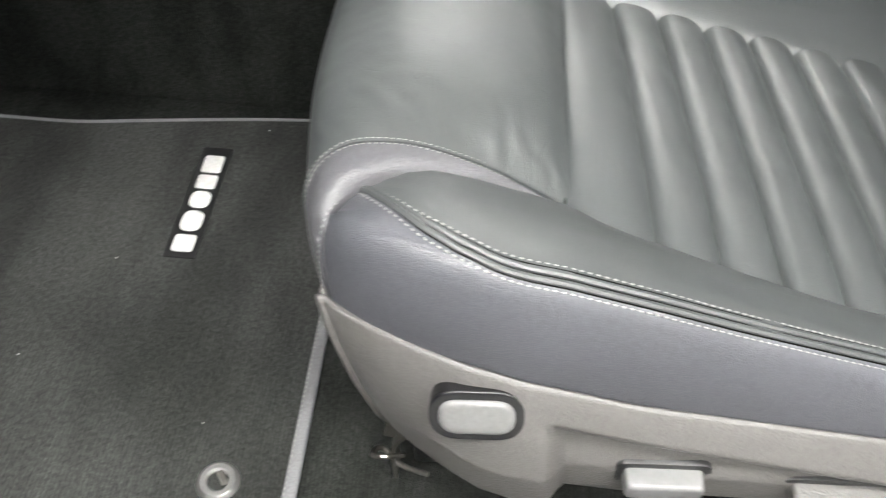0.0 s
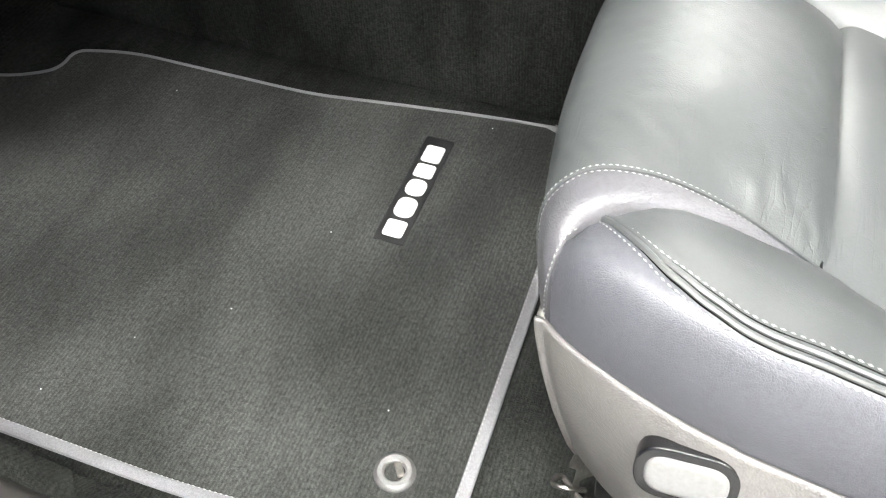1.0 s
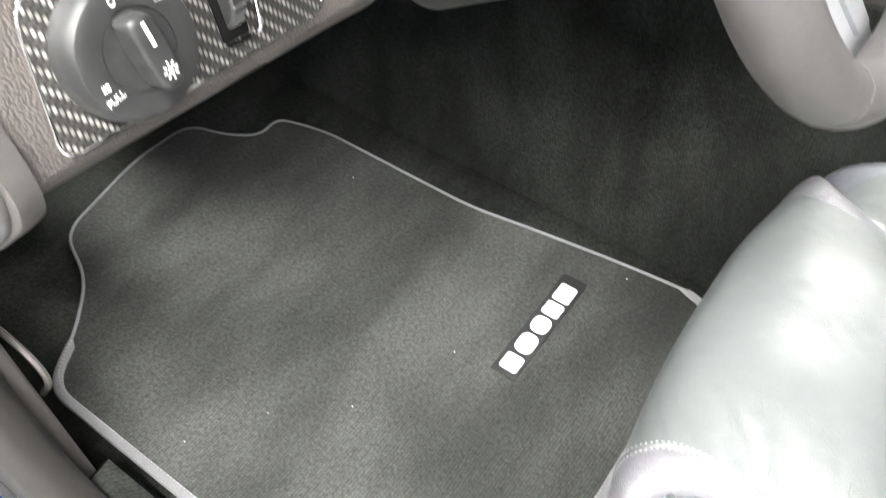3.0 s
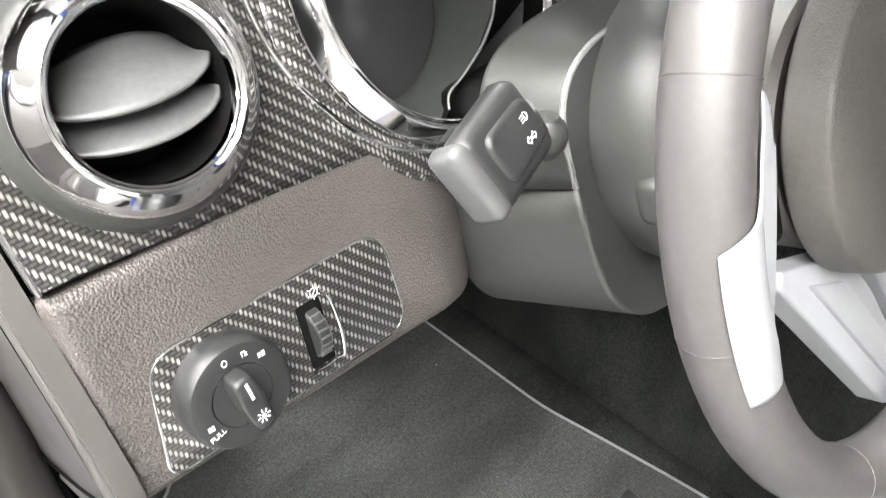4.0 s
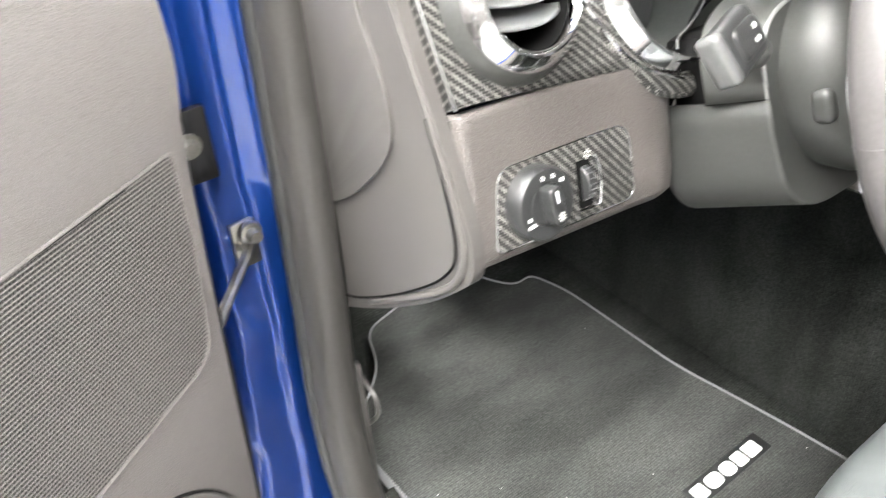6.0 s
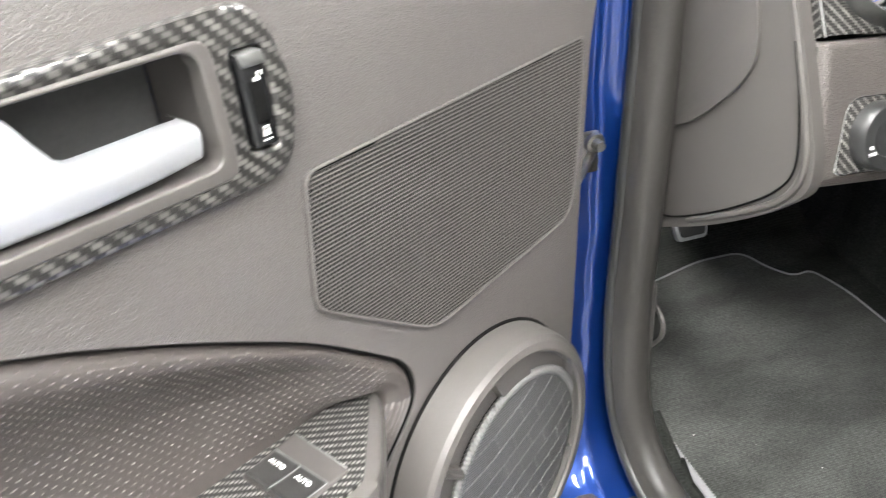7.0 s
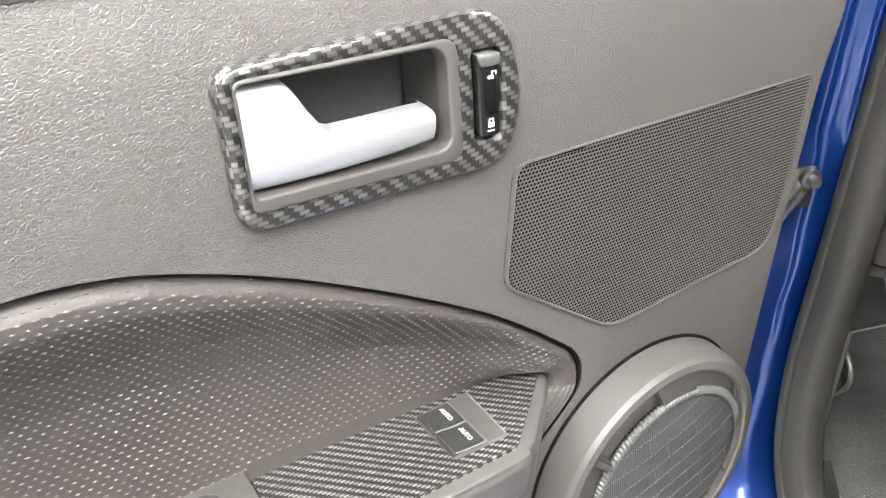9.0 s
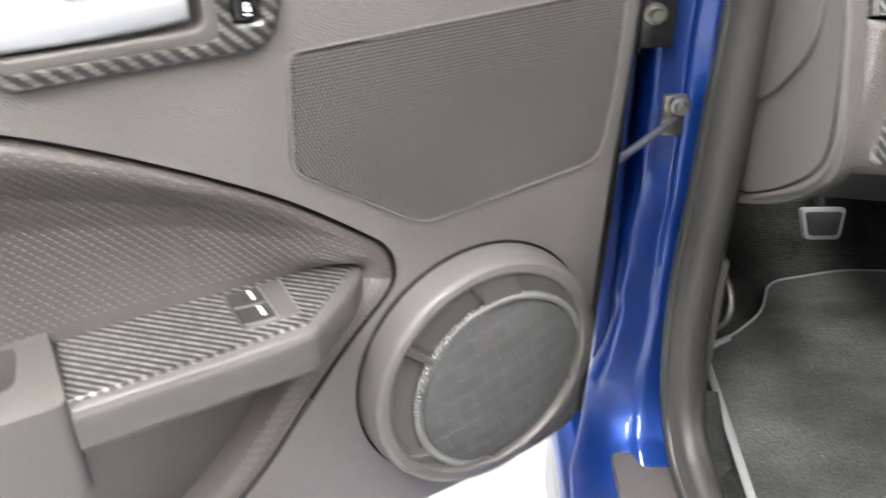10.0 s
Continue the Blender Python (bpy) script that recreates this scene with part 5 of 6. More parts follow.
part("kick_edge", tube(curve(trim_loop, 6), 0.003, 8), PLASTIC_SMOOTH, shell, "pale rolled edge of the footwell trim")

# hood release on the footwell trim
rel = thing("hood_release", "black hood release lever on the footwell trim", "lever", (-0.34, 0.30, 0.22))
part("lever", box((-0.337, 0.30, 0.235), (0.014, 0.06, 0.045), 0.006, 3), BLACK, rel)
part("mark", box((-0.3294, 0.30, 0.240), (0.0006, 0.004, 0.022)), WHITE, rel)
part("mark", box((-0.3294, 0.312, 0.236), (0.0006, 0.004, 0.022)), WHITE, rel)

# ---- open driver's door ----
AD = radians(31)
DOOR = Matrix(((math.cos(AD), 0, math.sin(AD)), (math.sin(AD), 0, -math.cos(AD)), (0, 1, 0))).to_4x4()
DOOR.translation = (-0.504, 0.125, 0.0)
FACE = 0.012


def du(u, v, n=0.0):
    """Door place: u back from the hinge edge, v up, n out of the panel."""
    return Vector((-u, v, n))




def lean(b):
    """The panel leans out a little, and more and more towards its top."""
    return 0.03 * (0.65 - b) - 1.5 * max(0.0, b - 0.69) ** 2


def flat(a, b, c):
    return (-a, b, c + lean(b))


CUTS = [0.69 + 0.012 * i for i in range(9)]
shell_pts = rounded([(-0.045, 0.93), (-0.040, 0.70), (-0.018, 0.45), (0.010, 0.15), (0.05, 0.04), (1.05, 0.04), (1.09, 0.3), (1.09, 0.93)], 0.03, 4)
door = alone("car_door", prism(shell_pts, -0.20, -0.085, flat, 0.006, 3, cuts=CUTS), BLUE, "open blue car door with grey vinyl inner panel", "", (-0.5, 0.17, 0), DOOR)
BASE[door.name] = Vector((-0.5, 0.17, 0))
door.parent = shell
door.matrix_parent_inverse = Matrix.Translation((0.2, -0.2, -0.2)).inverted()
PAD_TOP = [(0.2640, 0.443), (0.2665, 0.456), (0.2730, 0.468), (0.286, 0.481), (0.343, 0.526), (0.393, 0.558), (0.456, 0.593), (0.511, 0.620), (0.559, 0.639), (0.602, 0.651), (0.654, 0.655), (0.72, 0.645), (0.80, 0.615)]
PAD_LOW = [(0.2640, 0.443), (0.2655, 0.431), (0.2715, 0.420), (0.286, 0.405), (0.322, 0.372), (0.365, 0.325), (0.42, 0.265), (0.50, 0.21), (0.60, 0.20), (0.72, 0.25), (0.80, 0.36)]
top_c = curve([(u, v, 0) for u, v in PAD_TOP], 6)
low_c = curve([(u, v, 0) for u, v in PAD_LOW], 6)
hole = [Vector((p.x, p.y)) for p in top_c] + [Vector((0.83, 0.5))] + [Vector((p.x, p.y)) for p in reversed(low_c[1:])]
BZ_IN = rounded([(0.524, 0.739), (0.392, 0.740), (0.390, 0.670), (0.523, 0.671)], [0.006, 0.008, 0.008, 0.006], 5)
SPK = Vector((0.185, 0.309))
panel = rounded([(-0.018, 0.79), (-0.010, 0.70), (0.006, 0.648), (0.026, 0.47), (0.042, 0.30), (0.054, 0.17), (0.12, 0.155), (0.90, 0.15), (1.02, 0.30), (1.03, 0.79)], [0.002, 0.02, 0.02, 0.02, 0.02, 0.02, 0.02, 0.05, 0.05, 0.002], 4)
circle = [SPK + 0.122 * Vector((math.cos(2 * math.pi * i / 48), math.sin(2 * math.pi * i / 48))) for i in range(48)]
part("upper_panel", prism(panel, -0.012, FACE, flat, 0.003, 3, holes=(hole, BZ_IN, circle), cuts=CUTS), DOOR_SKIN, door, "grey grained vinyl door panel")


def roll(u, v):
    """Top of the door, rolled back towards the glass."""
    a = 0.30 + v * 0.95
    return du(-0.018 + 1.048 * u, 0.789 + 0.16 * (math.sin(a) - math.sin(0.30)), FACE + lean(0.789) - 0.16 * (math.cos(0.30) - math.cos(a)))


part("top_roll", surf(roll, 30, 14), DOOR_SKIN, door, "", 70, 0.003)
# the painted edge is blue; black here gives the shade of the door gap
part("door_edge", prism(rounded([(-0.030, 0.93), (-0.024, 0.70), (-0.006, 0.45), (0.020, 0.15), (0.043, 0.15), (0.022, 0.45), (0.005, 0.64), (-0.008, 0.78), (-0.01, 0.93)], 0.006, 3), -0.10, -0.012, flat, 0.004, 2), GLOSS, door, "blue door edge drawn black for the shade in the gap")
part("edge_seal", tube(curve([du(-0.016, 0.92, -0.036), du(-0.010, 0.72, -0.006), du(0.002, 0.60, -0.002), du(0.018, 0.47, 0.002), du(0.033, 0.33, 0.004), du(0.046, 0.16, 0.004)], 6), 0.007, 8), DARK, door, "black rubber edge seal")

liner = [Vector((p.x, p.y)) for p in hole]
part("inner_liner", prism(liner, -0.062, -0.056, flat), DARK, door)
ringed = liner + liner[:1]
bm = bmesh.new()
add_grid(bm, [[Vector(flat(p.x, p.y, FACE - 0.003 - 0.055 * k / 2)) for k in range(3)] for p in ringed])
part("hollow_wall", bm, DARK, door)

# embossed pad in the door's hollow
ARM_V = 0.446


def pad_n(s):
    return ramp(s, (0, 0.015, 0.05, 0.10, 0.18, 0.30, 0.48, 0.70, 0.88, 1.0), (-0.004, 0.008, 0.0145, 0.0135, 0.004, -0.014, -0.028, -0.030, -0.026, -0.022))


def pad_top(u):
    return ramp(u, [p.x for p in top_c], [p.y for p in top_c])


def pad(u, s):
    """Place on the pad above the armrest."""
    vt = pad_top(u) - 0.003
    return lift(Vector((u, vt)), Vector((max(u, 0.302 + 0.5 * (u - 0.264)), 0.449)), ramp(u, (0.30, 0.43), (0.0, 1.0)), s)


def lift(o, i, f, s):
    """From the groove o to the armrest i: a deep scoop where f is 1, a narrow rolled band where f is 0."""
    q = o.lerp(i, s)
    band = ramp(s, (0, 0.06, 0.20, 0.45, 0.70, 0.85, 1.0), (-0.004, 0.007, 0.0125, 0.0115, 0.006, -0.004, -0.016))
    return du(q.x, q.y, FACE + 0.03 * (0.65 - q.y) - 0.012 + f * pad_n(s) + (1 - f) * band)


def border(w, s):
    """Place on the band that runs round the tip and down below the armrest; w from 0 at the tip."""
    x = w * (len(low_c) - 1)
    k = min(int(x), len(low_c) - 2)
    p = low_c[k].lerp(low_c[k + 1], x - k).to_2d()
    t = (low_c[min(k + 3, len(low_c) - 1)] - low_c[max(k - 2, 0)]).to_2d()
    d = (Vector((-t.y, t.x)).normalized() + (Vector((0.45, 0.455)) - p).normalized()).normalized()
    d = d.lerp(Vector((1, 0.1)), max(0.0, 1 - 8 * w)).normalized()
    return lift(p, p + d * 0.037, 0.0, s)


us = [0.2645 + 0.5355 * (i / 100) ** 1.3 for i in range(101)]
ss = [0, 0.008, 0.018, 0.03, 0.045, 0.06, 0.08, 0.10] + [0.10 + 0.9 * i / 40 for i in range(1, 41)]
bm = bmesh.new()
add_grid(bm, [[border(0.9 - 0.9 * i / 90, s) for s in ss] for i in range(90)] + [[pad(u, s) for s in ss] for u in us])
part("armrest_pad", bm, PAD_SKIN, door, "grey vinyl pad pressed with small diamonds", 80)


def stud(bm, f, u, s, du_, ds):
    c = f(u, s)
    nrm = (f(u + du_, s) - c).cross(f(u, s + ds) - c).normalized()
    nrm = nrm if nrm.z > 0 else -nrm
    a = Vector((-1, 0.02, 0))
    a = (a - nrm * a.dot(nrm)).normalized()
    b = nrm.cross(a)
    tip = bm.verts.new(c + nrm * 0.0007)
    ring = [bm.verts.new(c + q - nrm * 0.0003) for q in (a * 0.0027, b * 0.0011, -a * 0.0027, -b * 0.0011)]
    for k4 in range(4):
        bm.faces.new((tip, ring[k4], ring[(k4 + 1) % 4]))


bm = bmesh.new()
for j in range(78):
    for i in range(86):
        u = 0.285 + 0.0076 * i + (0.0038 if j % 2 else 0)
        v = 0.655 - 0.0043 * j + 0.02 * (u - 0.45)
        vt = pad_top(u) - 0.003
        if u < 0.33 or u > 0.78 or v > vt - 0.0022 or v < 0.459:
            continue
        s = (vt - v) / (vt - 0.449)
        if s < 0.985:
            stud(bm, pad, u, s, 0.002, 0.01)
for i in range(2, 9):
    for j in range(11):
        u = 0.270 + 0.0074 * i + (0.0037 if j % 2 else 0)
        if 0.12 + 0.07 * j < 0.85 and u < 0.329:
            stud(bm, pad, u, 0.12 + 0.07 * j, 0.002, 0.01)
for i in range(5, 44):
    for j in range(6):
        stud(bm, border, 0.006 + 0.0135 * (i + (0.5 if j % 2 else 0)), 0.12 + 0.12 * j, 0.004, 0.03)
part("pad_emboss", bm, BUMPS, door, "small raised diamonds", 20)["kind"] = "stuff"
part("pad_groove", tube([du(p.x, p.y, FACE + 0.03 * (0.65 - p.y) - 0.0045) for p in top_c[::-1] + low_c[1:30]], 0.0028, 8), BLACK, door)


lowp = [Vector((0.285, 0.436))] + [Vector((p.x, p.y)) + (Vector((0.62, 0.44)) - Vector((p.x, p.y))).normalized() * 0.026 for p in low_c[6:]] + [Vector((0.83, 0.46))]
part("pocket_panel", prism(lowp, -0.034, -0.024, flat, 0.002, 2), PLASTIC_SMOOTH, door, "smooth grey lower door panel")

# armrest
INN = [(0.294, 0.000), (0.310, -0.008), (0.330, -0.0145), (0.356, -0.0185), (0.402, -0.0215), (0.471, -0.0215), (0.543, -0.023), (0.80, -0.023)]
OUT = [(0.290, 0.004), (0.300, 0.017), (0.318, 0.035), (0.338, 0.0535), (0.356, 0.067), (0.385, 0.0745), (0.543, 0.073), (0.80, 0.070)]


def arm(u, v):
    a, b = along([(x, y, 0) for x, y in INN], u), along([(x, y, 0) for x, y in OUT], u)
    uu = b.x
    prof = curve([(a.y, ARM_V - 0.001, 0), ((a.y + b.y) / 2, ARM_V, 0), (b.y - 0.008, ARM_V + 0.001, 0), (b.y - 0.002, ARM_V - 0.003, 0), (b.y, ARM_V - 0.010, 0), (b.y - 0.001, ARM_V - 0.026, 0), (b.y - 0.008, ARM_V - 0.040, 0), (min(0.0, b.y - 0.03), ARM_V - 0.062, 0), (-0.03, ARM_V - 0.078, 0)], 4)
    s = v * (len(prof) - 1)
    i = min(int(s), len(prof) - 2)
    q = prof[i].lerp(prof[i + 1], s - i)
    return du(a.x + (b.x - a.x) * min(1, v * 3), q.y, q.x)


ARM_CUT = 0.859
part("armrest", surf(arm, 60, 48, 0.0, ARM_CUT), PLASTIC_SMOOTH, door, "grey moulded armrest", 50)
top = rounded([(0.300, 0.004), (0.328, -0.0125), (0.356, -0.0175), (0.404, -0.0208), (0.471, -0.0208), (0.540, -0.022), (0.546, 0.0615), (0.449, 0.0620), (0.366, 0.0612), (0.341, 0.0400)], [0.003, 0.02, 0.03, 0.03, 0.03, 0.002, 0.002, 0.03, 0.006, 0.02], 4)
part("carbon_insert", prism(top, ARM_V - 0.002, ARM_V + 0.0035, lambda a, b, c: (-a, c, b), 0.001, 2), CARBON_ARM, door, "glossy carbon fibre switch plate")
# grab pocket behind the switch plate
ring_o = rounded([(0.545, -0.024), (0.545, 0.076), (0.80, 0.074), (0.80, -0.024)], [0.004, 0.01, 0.02, 0.004], 4)
ring_i = rounded([(0.566, -0.012), (0.574, 0.040), (0.78, 0.040), (0.78, -0.012)], 0.012, 4)
part("grab_pocket", prism(ring_o, 0.375, ARM_V + 0.013, lambda a, b, c: (-a, c, b), 0.006, 4, holes=(ring_i,)), PLASTIC_SMOOTH, door, "grey grab pocket")
part("pocket_floor", box(du(0.67, 0.385, 0.012), (0.24, 0.008, 0.07), 0.002), DARK, door)

# window switches
wsw = thing("window_switch", "grey window switch block with two dark rockers marked AUTO", "switch", (-0.385, ARM_V, 0.012), DOOR)
hor = lambda a, b, c: (-a, c, b)
quad = rounded([(0.4135, -0.0060), (0.3625, -0.0085), (0.3655, 0.0490), (0.4125, 0.0480)], 0.003, 4)
part("block", prism(quad, ARM_V, ARM_V + 0.0055, hor, 0.0016, 3), PLASTIC_SMOOTH, wsw)
for n0, n1 in ((-0.0040, 0.0200), (0.0215, 0.0460)):
    face = surf(lambda u, v: du(0.4115 - 0.0265 * u, ARM_V + 0.0060 + 0.0022 * (1 - u) ** 2 + 0.0012 * u**6 - 0.004 * (max(0.0, abs(2 * v - 1) - 0.9) * 10) ** 2, n0 + (n1 - n0) * v), 14, 20)
    rk = part("rocker", face, ROCKER, wsw, "dark grey rocker", 50, 0.0012)
    part("front_wall", box(du(0.4118, ARM_V + 0.0060, (n0 + n1) / 2), (0.0012, 0.0050, n1 - n0 - 0.001), 0.0004, 1), ROCKER, rk)
    tm = Matrix(((0, 1, 0, 0), (0, 0, 1, 0), (1, 0, 0, 0), (0, 0, 0, 1)))
    part("word", lettering("AUTO", 0.0052, Matrix.Translation(du(0.3935, ARM_V + 0.0084, (n0 + n1) / 2)) @ tm), WHITE, rk)
    part("edge_line", tube([du(0.4112 - 0.0262 * i / 8, ARM_V + 0.0062 + 0.0022 * (1 - i / 8) ** 2, n1 + 0.0004) for i in range(9)], 0.0005, 6), BUTTON, rk)
part("scoop", surf(lambda u, v: du(0.3640 + 0.0205 * u + 0.002 * v * (1 - u), ARM_V + 0.0062 - 0.0048 * math.sin(math.pi * u ** 0.8), -0.0062 + 0.0528 * v), 12, 4), FIN_LIT, wsw, "smooth pale finger scoop", 60, 0.0008)

# handle
BZ_OUT = rounded([(0.5365, 0.748), (0.40, 0.7535), (0.352, 0.7545), (0.337, 0.70), (0.350, 0.655), (0.533, 0.656)], [0.014, 0.05, 0.02, 0.03, 0.02, 0.018], 6)
LOCK = rounded([(0.377, 0.731), (0.357, 0.731), (0.357, 0.676), (0.376, 0.676)], 0.003, 3)
part("handle_surround", prism(BZ_OUT, FACE - 0.002, FACE + 0.0085, flat, 0.0052, 4, holes=(BZ_IN, LOCK), cuts=CUTS), CARBON_LARGE, door, "glossy carbon fibre handle surround")


def cup_wall(u, v):
    i = u * len(BZ_IN)
    p, q = BZ_IN[int(i) % len(BZ_IN)], BZ_IN[(int(i) + 1) % len(BZ_IN)]
    c = Vector((0.458, 0.704))
    w = p.lerp(q, i % 1)
    w = c + (w - c) * (1 - 0.10 * v)
    return Vector(flat(w.x, w.y, FACE + 0.003 - 0.045 * v))


part("handle_cup", surf(cup_wall, len(BZ_IN), 6), PLASTIC_SMOOTH, door, "dark grey recessed handle cup", 50)
part("cup_floor", prism([Vector((0.458, 0.704)) + (p - Vector((0.458, 0.704))) * 0.93 for p in BZ_IN], -0.040, -0.034, flat), GREY_FIN, door)
lip = rounded([(0.5265, 0.7415), (0.3885, 0.7425), (0.3865, 0.6670), (0.5255, 0.6680)], [0.006, 0.010, 0.010, 0.006], 5)
lip_in = rounded([(0.5245, 0.7390), (0.3965, 0.7385), (0.3955, 0.6762), (0.5235, 0.6768)], [0.005, 0.012, 0.010, 0.005], 5)
part("lip", prism(lip, FACE - 0.004, FACE + 0.0092, flat, 0.0018, 4, holes=(lip_in,)), PLASTIC_SMOOTH, door, "grey moulded lip")


def lever(u, v):
    """Pull lever: a broad root that narrows to a rounded finger bar, bowed towards the driver."""
    a = 0.5262 - 0.1242 * u
    hi = ramp(a, (0.402, 0.4035, 0.406, 0.42, 0.470, 0.476, 0.481, 0.487, 0.4925, 0.4965, 0.501, 0.5225), (0.6995, 0.7008, 0.7015, 0.7022, 0.7028, 0.7050, 0.7110, 0.7200, 0.7300, 0.7345, 0.7362, 0.7365))
    lo = ramp(a, (0.402, 0.4035, 0.406, 0.43, 0.5225), (0.6840, 0.6825, 0.6815, 0.6800, 0.6775))
    s = min(max((v - 0.12) / 0.76, 0), 1)
    b = lo + (hi - lo) * s
    e = min(1.0, min(s, 1 - s) * (hi - lo) / 0.0045)
    n = FACE - 0.0065 + 0.0060 * math.sqrt(max(0, 1 - (1 - e) ** 2))
    if v < 0.12 or v > 0.88:
        n -= 0.014 * max(0.12 - v, v - 0.88) / 0.12
    n += 0.008 * math.sin(math.pi * min(max((b - 0.674) / 0.045, 0), 1)) if b < 0.7 else 0.008 * math.sin(math.pi * min(1, 0.578 + max(0, b - 0.7) * 7))
    n += 0.004 * math.sin(math.pi * u) - 0.016 * max(0, u - 0.975) / 0.025
    return Vector(flat(a, b, n))


part("handle_lever", surf(lever, 90, 50), SATIN, door, "satin silver inside handle lever", 60)
lock = thing("lock_switch", "black door lock rocker with white padlock symbols", "switch", (-0.367, 0.70, FACE), DOOR)
part("rocker", prism(rounded([(0.3755, 0.7295), (0.3585, 0.7295), (0.3585, 0.6775), (0.3745, 0.6775)], 0.003, 4), FACE - 0.006, FACE + 0.0098, flat, 0.0022, 3), GLOSS, lock, "black rocker")
part("rocker_top", prism(rounded([(0.3745, 0.730), (0.3595, 0.730), (0.3595, 0.7225), (0.3745, 0.7225)], 0.002, 3), FACE, FACE + 0.0122, flat, 0.0016, 2), GREY_FIN, lock)
part("rocker_groove", prism(rounded([(0.3715, 0.7150), (0.3625, 0.7150), (0.3625, 0.6920), (0.3710, 0.6920)], 0.001, 2), FACE + 0.0096, FACE + 0.0104, flat, 0.0002), BLACK, lock)
for vv, opened in ((0.7165, 1), (0.687, 0)):
    nn = FACE + 0.0102
    b = box(flat(0.3667, vv - 0.0014, nn), (0.0042, 0.0030, 0.0005))
    sh = 0.0026 * opened
    box(flat(0.3667 - sh, vv + 0.0024, nn), (0.0036, 0.0006, 0.0005), bm=b)
    box(flat(0.3652 - sh, vv + 0.0012, nn), (0.0006, 0.0024 if not opened else 0.0018, 0.0005), bm=b)
    box(flat(0.3682 - sh, vv + 0.0012, nn), (0.0006, 0.0024, 0.0005), bm=b)
    box(flat(0.3667, vv + (0.0062 if opened else -0.0052), nn), (0.0052, 0.0006, 0.0005), bm=b)
    part("symbol", b, WHITE, lock)

# perforated tweeter grille
GR = [(0.341, 0.6485), (0.019, 0.653), (0.026, 0.56), (0.040, 0.492), (0.238, 0.478), (0.349, 0.556)]
grille = thing("door_grille", "perforated grey plastic speaker grille in the door panel", "speaker grille", (-0.18, 0.56, FACE), DOOR)
gr = rounded(GR, [0.010, 0.006, 0.03, 0.02, 0.02, 0.012], 5)
cen = Vector((0.18, 0.57))
inner = [cen + (p - cen) * 0.982 for p in gr]
part("backing", prism(gr, FACE - 0.004, FACE + 0.0006, flat), BLACK, grille, "black backing cloth")
part("frame", prism(gr, FACE - 0.002, FACE + 0.0030, flat, 0.0010, 2, holes=(inner,)), DOOR_SKIN, grille)


def inside(p, poly):
    hit = False
    for a, b in zip(poly, poly[1:] + poly[:1]):
        if (a.y > p.y) != (b.y > p.y) and p.x < (b.x - a.x) * (p.y - a.y) / (b.y - a.y) + a.x:
            hit = not hit
    return hit


verts, faces = [], []
ST = 0.0031
for j in range(70):
    for i in range(126):
        u, v = 0.012 + ST * (i + (0.5 if j % 2 else 0)), 0.476 + ST * 0.94 * j
        if not inside(Vector((u, v)), inner):
            continue
        k0 = len(verts)
        h, hv, r = ST / 2, ST * 0.47, 0.00112
        sq = [(h, 0), (h, hv), (0, hv), (-h, hv), (-h, 0), (-h, -hv), (0, -hv), (h, -hv)]
        verts += [flat(u + x, v + y, FACE + 0.0024) for x, y in sq]
        verts += [flat(u + r * math.cos(math.pi * q / 4), v + r * math.sin(math.pi * q / 4), FACE + 0.0021) for q in range(8)]
        faces += [(k0 + q, k0 + (q + 1) % 8, k0 + 8 + (q + 1) % 8, k0 + 8 + q) for q in range(8)]
me = bpy.data.meshes.new("_")
me.from_pydata(verts, [], faces)
bm = bmesh.new()
bm.from_mesh(me)
bpy.data.meshes.remove(me)
part("perforated_sheet", bm, PLASTIC_SMOOTH, grille, "sheet pierced with small round holes", 80)["kind"] = "stuff"

# round speaker
spk = thing("door_speaker", "round grey door speaker with woven mesh", "speaker", (-SPK.x, SPK.y, FACE), DOOR)
C_IN = Vector((0.168, 0.292))


POCKETS = [(38, 78, 0.0068), (104, 143, 0.0040), (149, 205, 0.0055), (206, 265, 0.0055), (273, 325, 0.0065), (332, 360, 0.0060), (0, 33, 0.0060)]
HOOPS = [(0.185, 0.309, 0.1295, -0.006), (0.185, 0.309, 0.1290, 0.010), (0.185, 0.310, 0.1275, 0.022), (0.186, 0.312, 0.1245, 0.031), (0.188, 0.315, 0.1190, 0.0355), (0.189, 0.316, 0.1120, 0.0372), (0.189, 0.316, 0.1100, 0.0368), (0.189, 0.316, 0.1086, 0.0345), (0.187, 0.314, 0.1080, 0.0325), (0.168, 0.292, 0.0985, 0.0270)]


def ring_pt(a, s):
    """Bucket-shaped surround: a full outer flange, a bevelled step and pockets down to the mesh."""
    d = Vector((math.cos(a), math.sin(a)))
    x = s * (len(HOOPS) - 1)
    k = min(int(x), len(HOOPS) - 2)
    A, B = HOOPS[k], HOOPS[k + 1]
    cx, cy, r, n = (A[m] + (B[m] - A[m]) * (x - k) for m in range(4))
    g = math.degrees(a) % 360
    for lo, hi, deep in POCKETS:
        if lo <= g <= hi and x > 7.9:
            n -= deep * min(1.0, (x - 7.9) * 8)
    return Vector(flat(cx + d.x * r, cy + d.y * r, FACE + n))


bm = bmesh.new()
rows = [[ring_pt(2 * math.pi * i / 360, s / 90) for s in range(91)] for i in range(360)]
add_grid(bm, rows + [rows[0]])
bmesh.ops.remove_doubles(bm, verts=bm.verts, dist=1e-6)
part("surround", bm, PLASTIC_SMOOTH, spk, "grey moulded surround", 30)
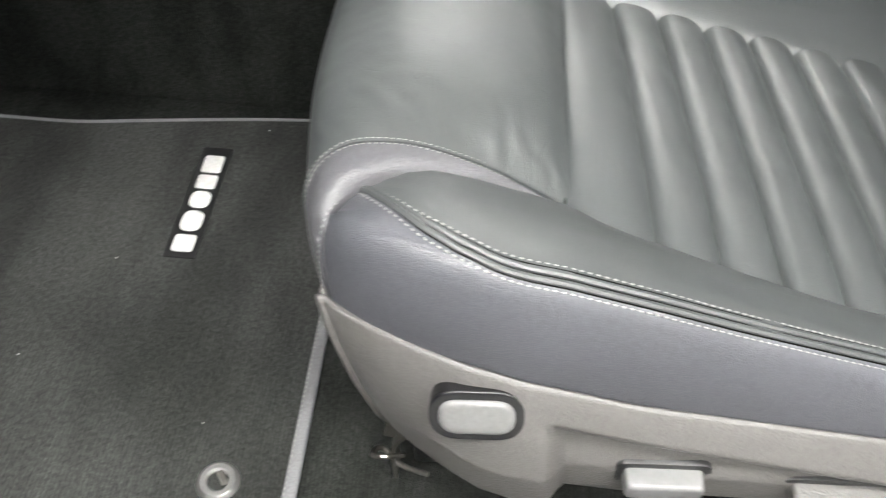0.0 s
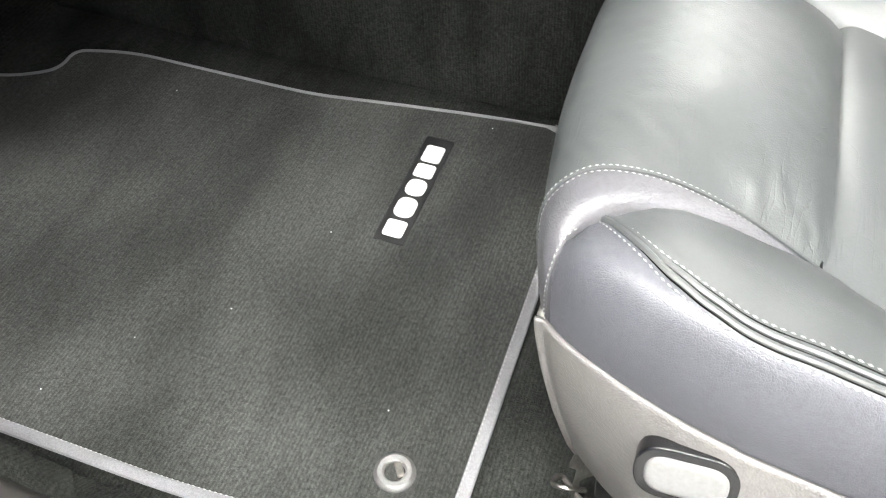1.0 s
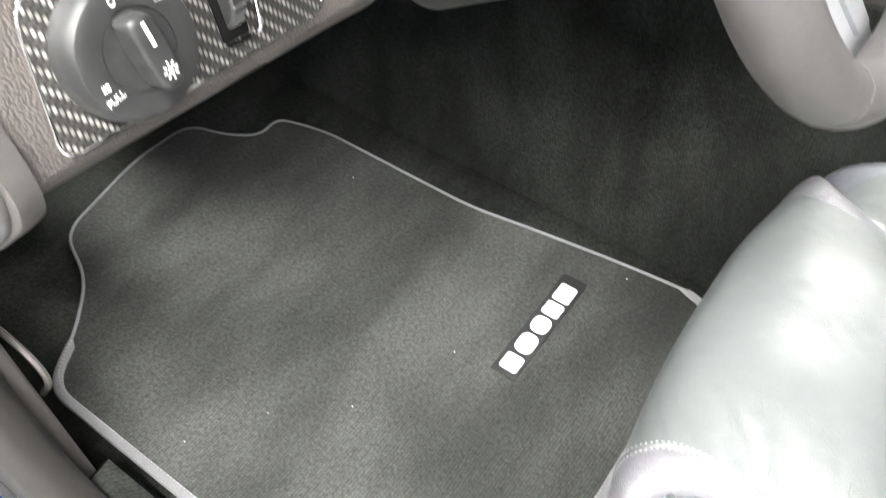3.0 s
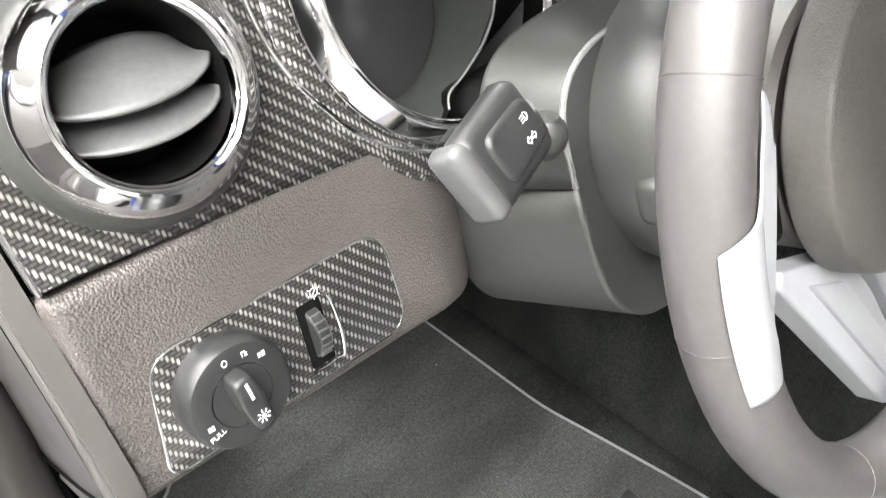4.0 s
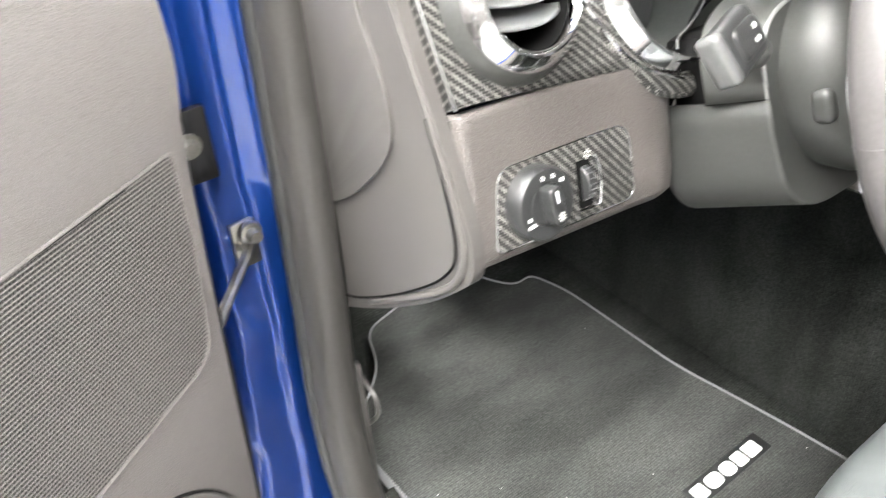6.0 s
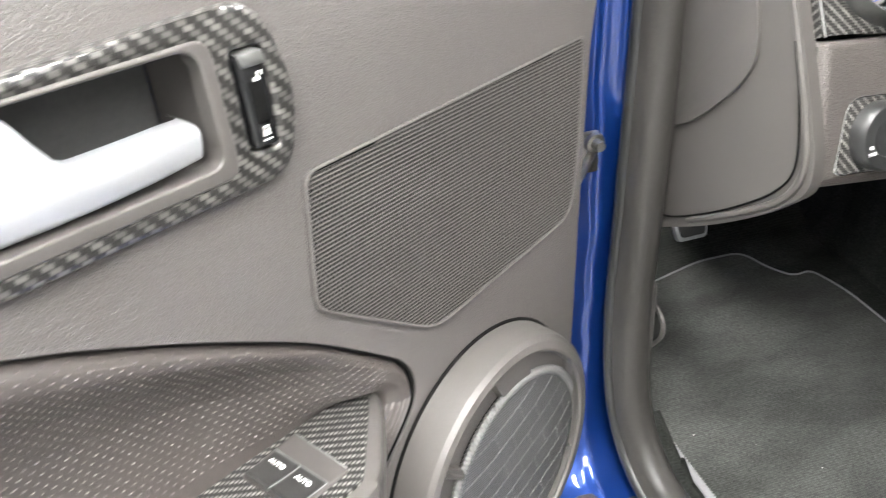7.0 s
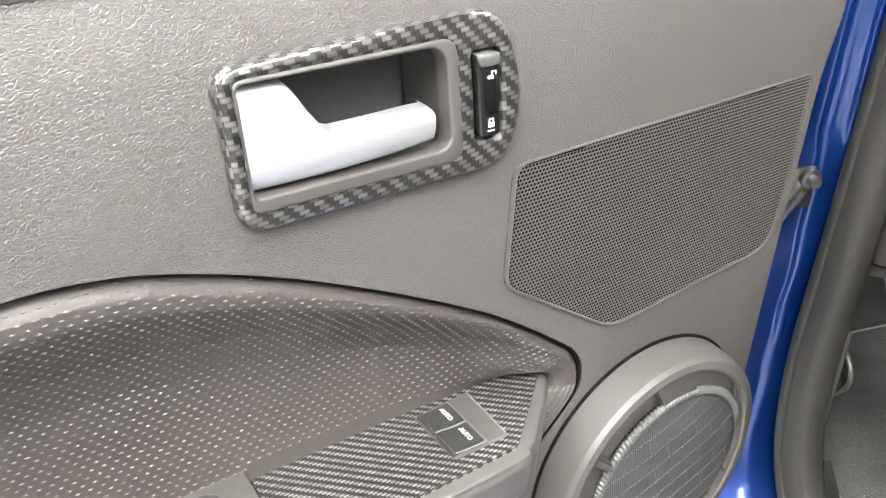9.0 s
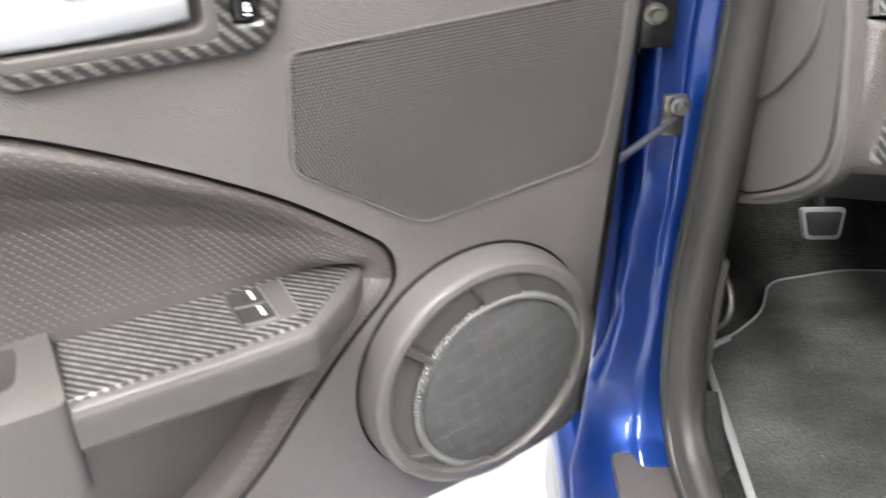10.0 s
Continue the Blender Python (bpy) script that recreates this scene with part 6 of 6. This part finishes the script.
# black ring draws in the shade where the surround meets the panel
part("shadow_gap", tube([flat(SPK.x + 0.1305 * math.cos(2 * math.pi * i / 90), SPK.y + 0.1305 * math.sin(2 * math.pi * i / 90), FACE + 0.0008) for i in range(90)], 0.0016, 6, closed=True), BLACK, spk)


part("basket", prism(circle, FACE - 0.016, FACE - 0.012, flat), BLACK, spk)


def dome(u, v):
    a, r = 2 * math.pi * u, 0.0985 * v
    d = Vector((math.cos(a), math.sin(a)))
    p = C_IN + d * r
    return Vector(flat(p.x, p.y, FACE + 0.020 + 0.010 * (1 - (r / 0.1075) ** 4)))


part("mesh", surf(dome, 72, 16), MESH, spk, "dark woven speaker mesh", 80)


def mesh_n(x, y):
    r = min(1.0, (Vector((x, y)) - C_IN).length / 0.1075)
    return FACE + 0.0202 + 0.010 * (1 - r**4)


bm = bmesh.new()
TURN = radians(-14)
for k3 in range(-5, 6):
    off = 0.0185 * k3
    hh = math.sqrt(max(0, 0.094**2 - off**2))
    runs = [[(-hh + 2 * hh * i / 24, off) for i in range(25)]]
    for k6 in range(-4, 5):
        x = 0.038 * k6 + (0.019 if k3 % 2 else 0.0)
        if math.hypot(x, off + 0.0185) < 0.092 and math.hypot(x, off) < 0.092:
            runs.append([(x, off + 0.0185 * i / 4) for i in range(5)])
    for run in runs:
        line = []
        for a, b in run:
            x, y = C_IN.x + a * math.cos(TURN) - b * math.sin(TURN), C_IN.y + a * math.sin(TURN) + b * math.cos(TURN)
            line.append(flat(x, y, mesh_n(x, y)))
        stitches(line, 0.0040, 0.0014, 0.0010, bm=bm)
part("mesh_thread", bm, MESH_EDGE, spk, "pale raised threads")["kind"] = "stuff"


def rope(u, v):
    """Rolled edge of the mesh with slanting folds."""
    a, b = 2 * math.pi * u, 2 * math.pi * v
    r = 0.0040 + 0.0007 * math.sin(150 * a + 2 * b)
    d = Vector((math.cos(a), math.sin(a)))
    p = C_IN + d * (0.0978 + r * math.cos(b))
    return Vector(flat(p.x, p.y, FACE + 0.0252 + r * math.sin(b)))


part("mesh_edge", surf(rope, 1200, 10), MESH_EDGE, spk, "pale rolled edge of the mesh", 80)
for deg in (35.5, 145.5, 328.5, 268.5):
    d = Vector((math.cos(radians(deg)), math.sin(radians(deg))))
    e = Vector((-d.y, d.x))
    o, q = Vector((0.189, 0.316)) + d * 0.1105, C_IN + d * 0.1000
    rows = []
    for k in range(7):
        p = o.lerp(q, k / 6)
        n = FACE + 0.0375 + (0.0285 - 0.0375) * k / 6
        rows.append([Vector(flat(*(p + e * w), n + h)) for w, h in ((-0.0042, -0.014), (-0.0030, -0.001), (-0.0016, 0.0008), (0.0016, 0.0008), (0.0030, -0.001), (0.0042, -0.014))])
    bm = bmesh.new()
    add_grid(bm, rows)
    part("rib", bm, PLASTIC_SMOOTH, spk, "", 40)
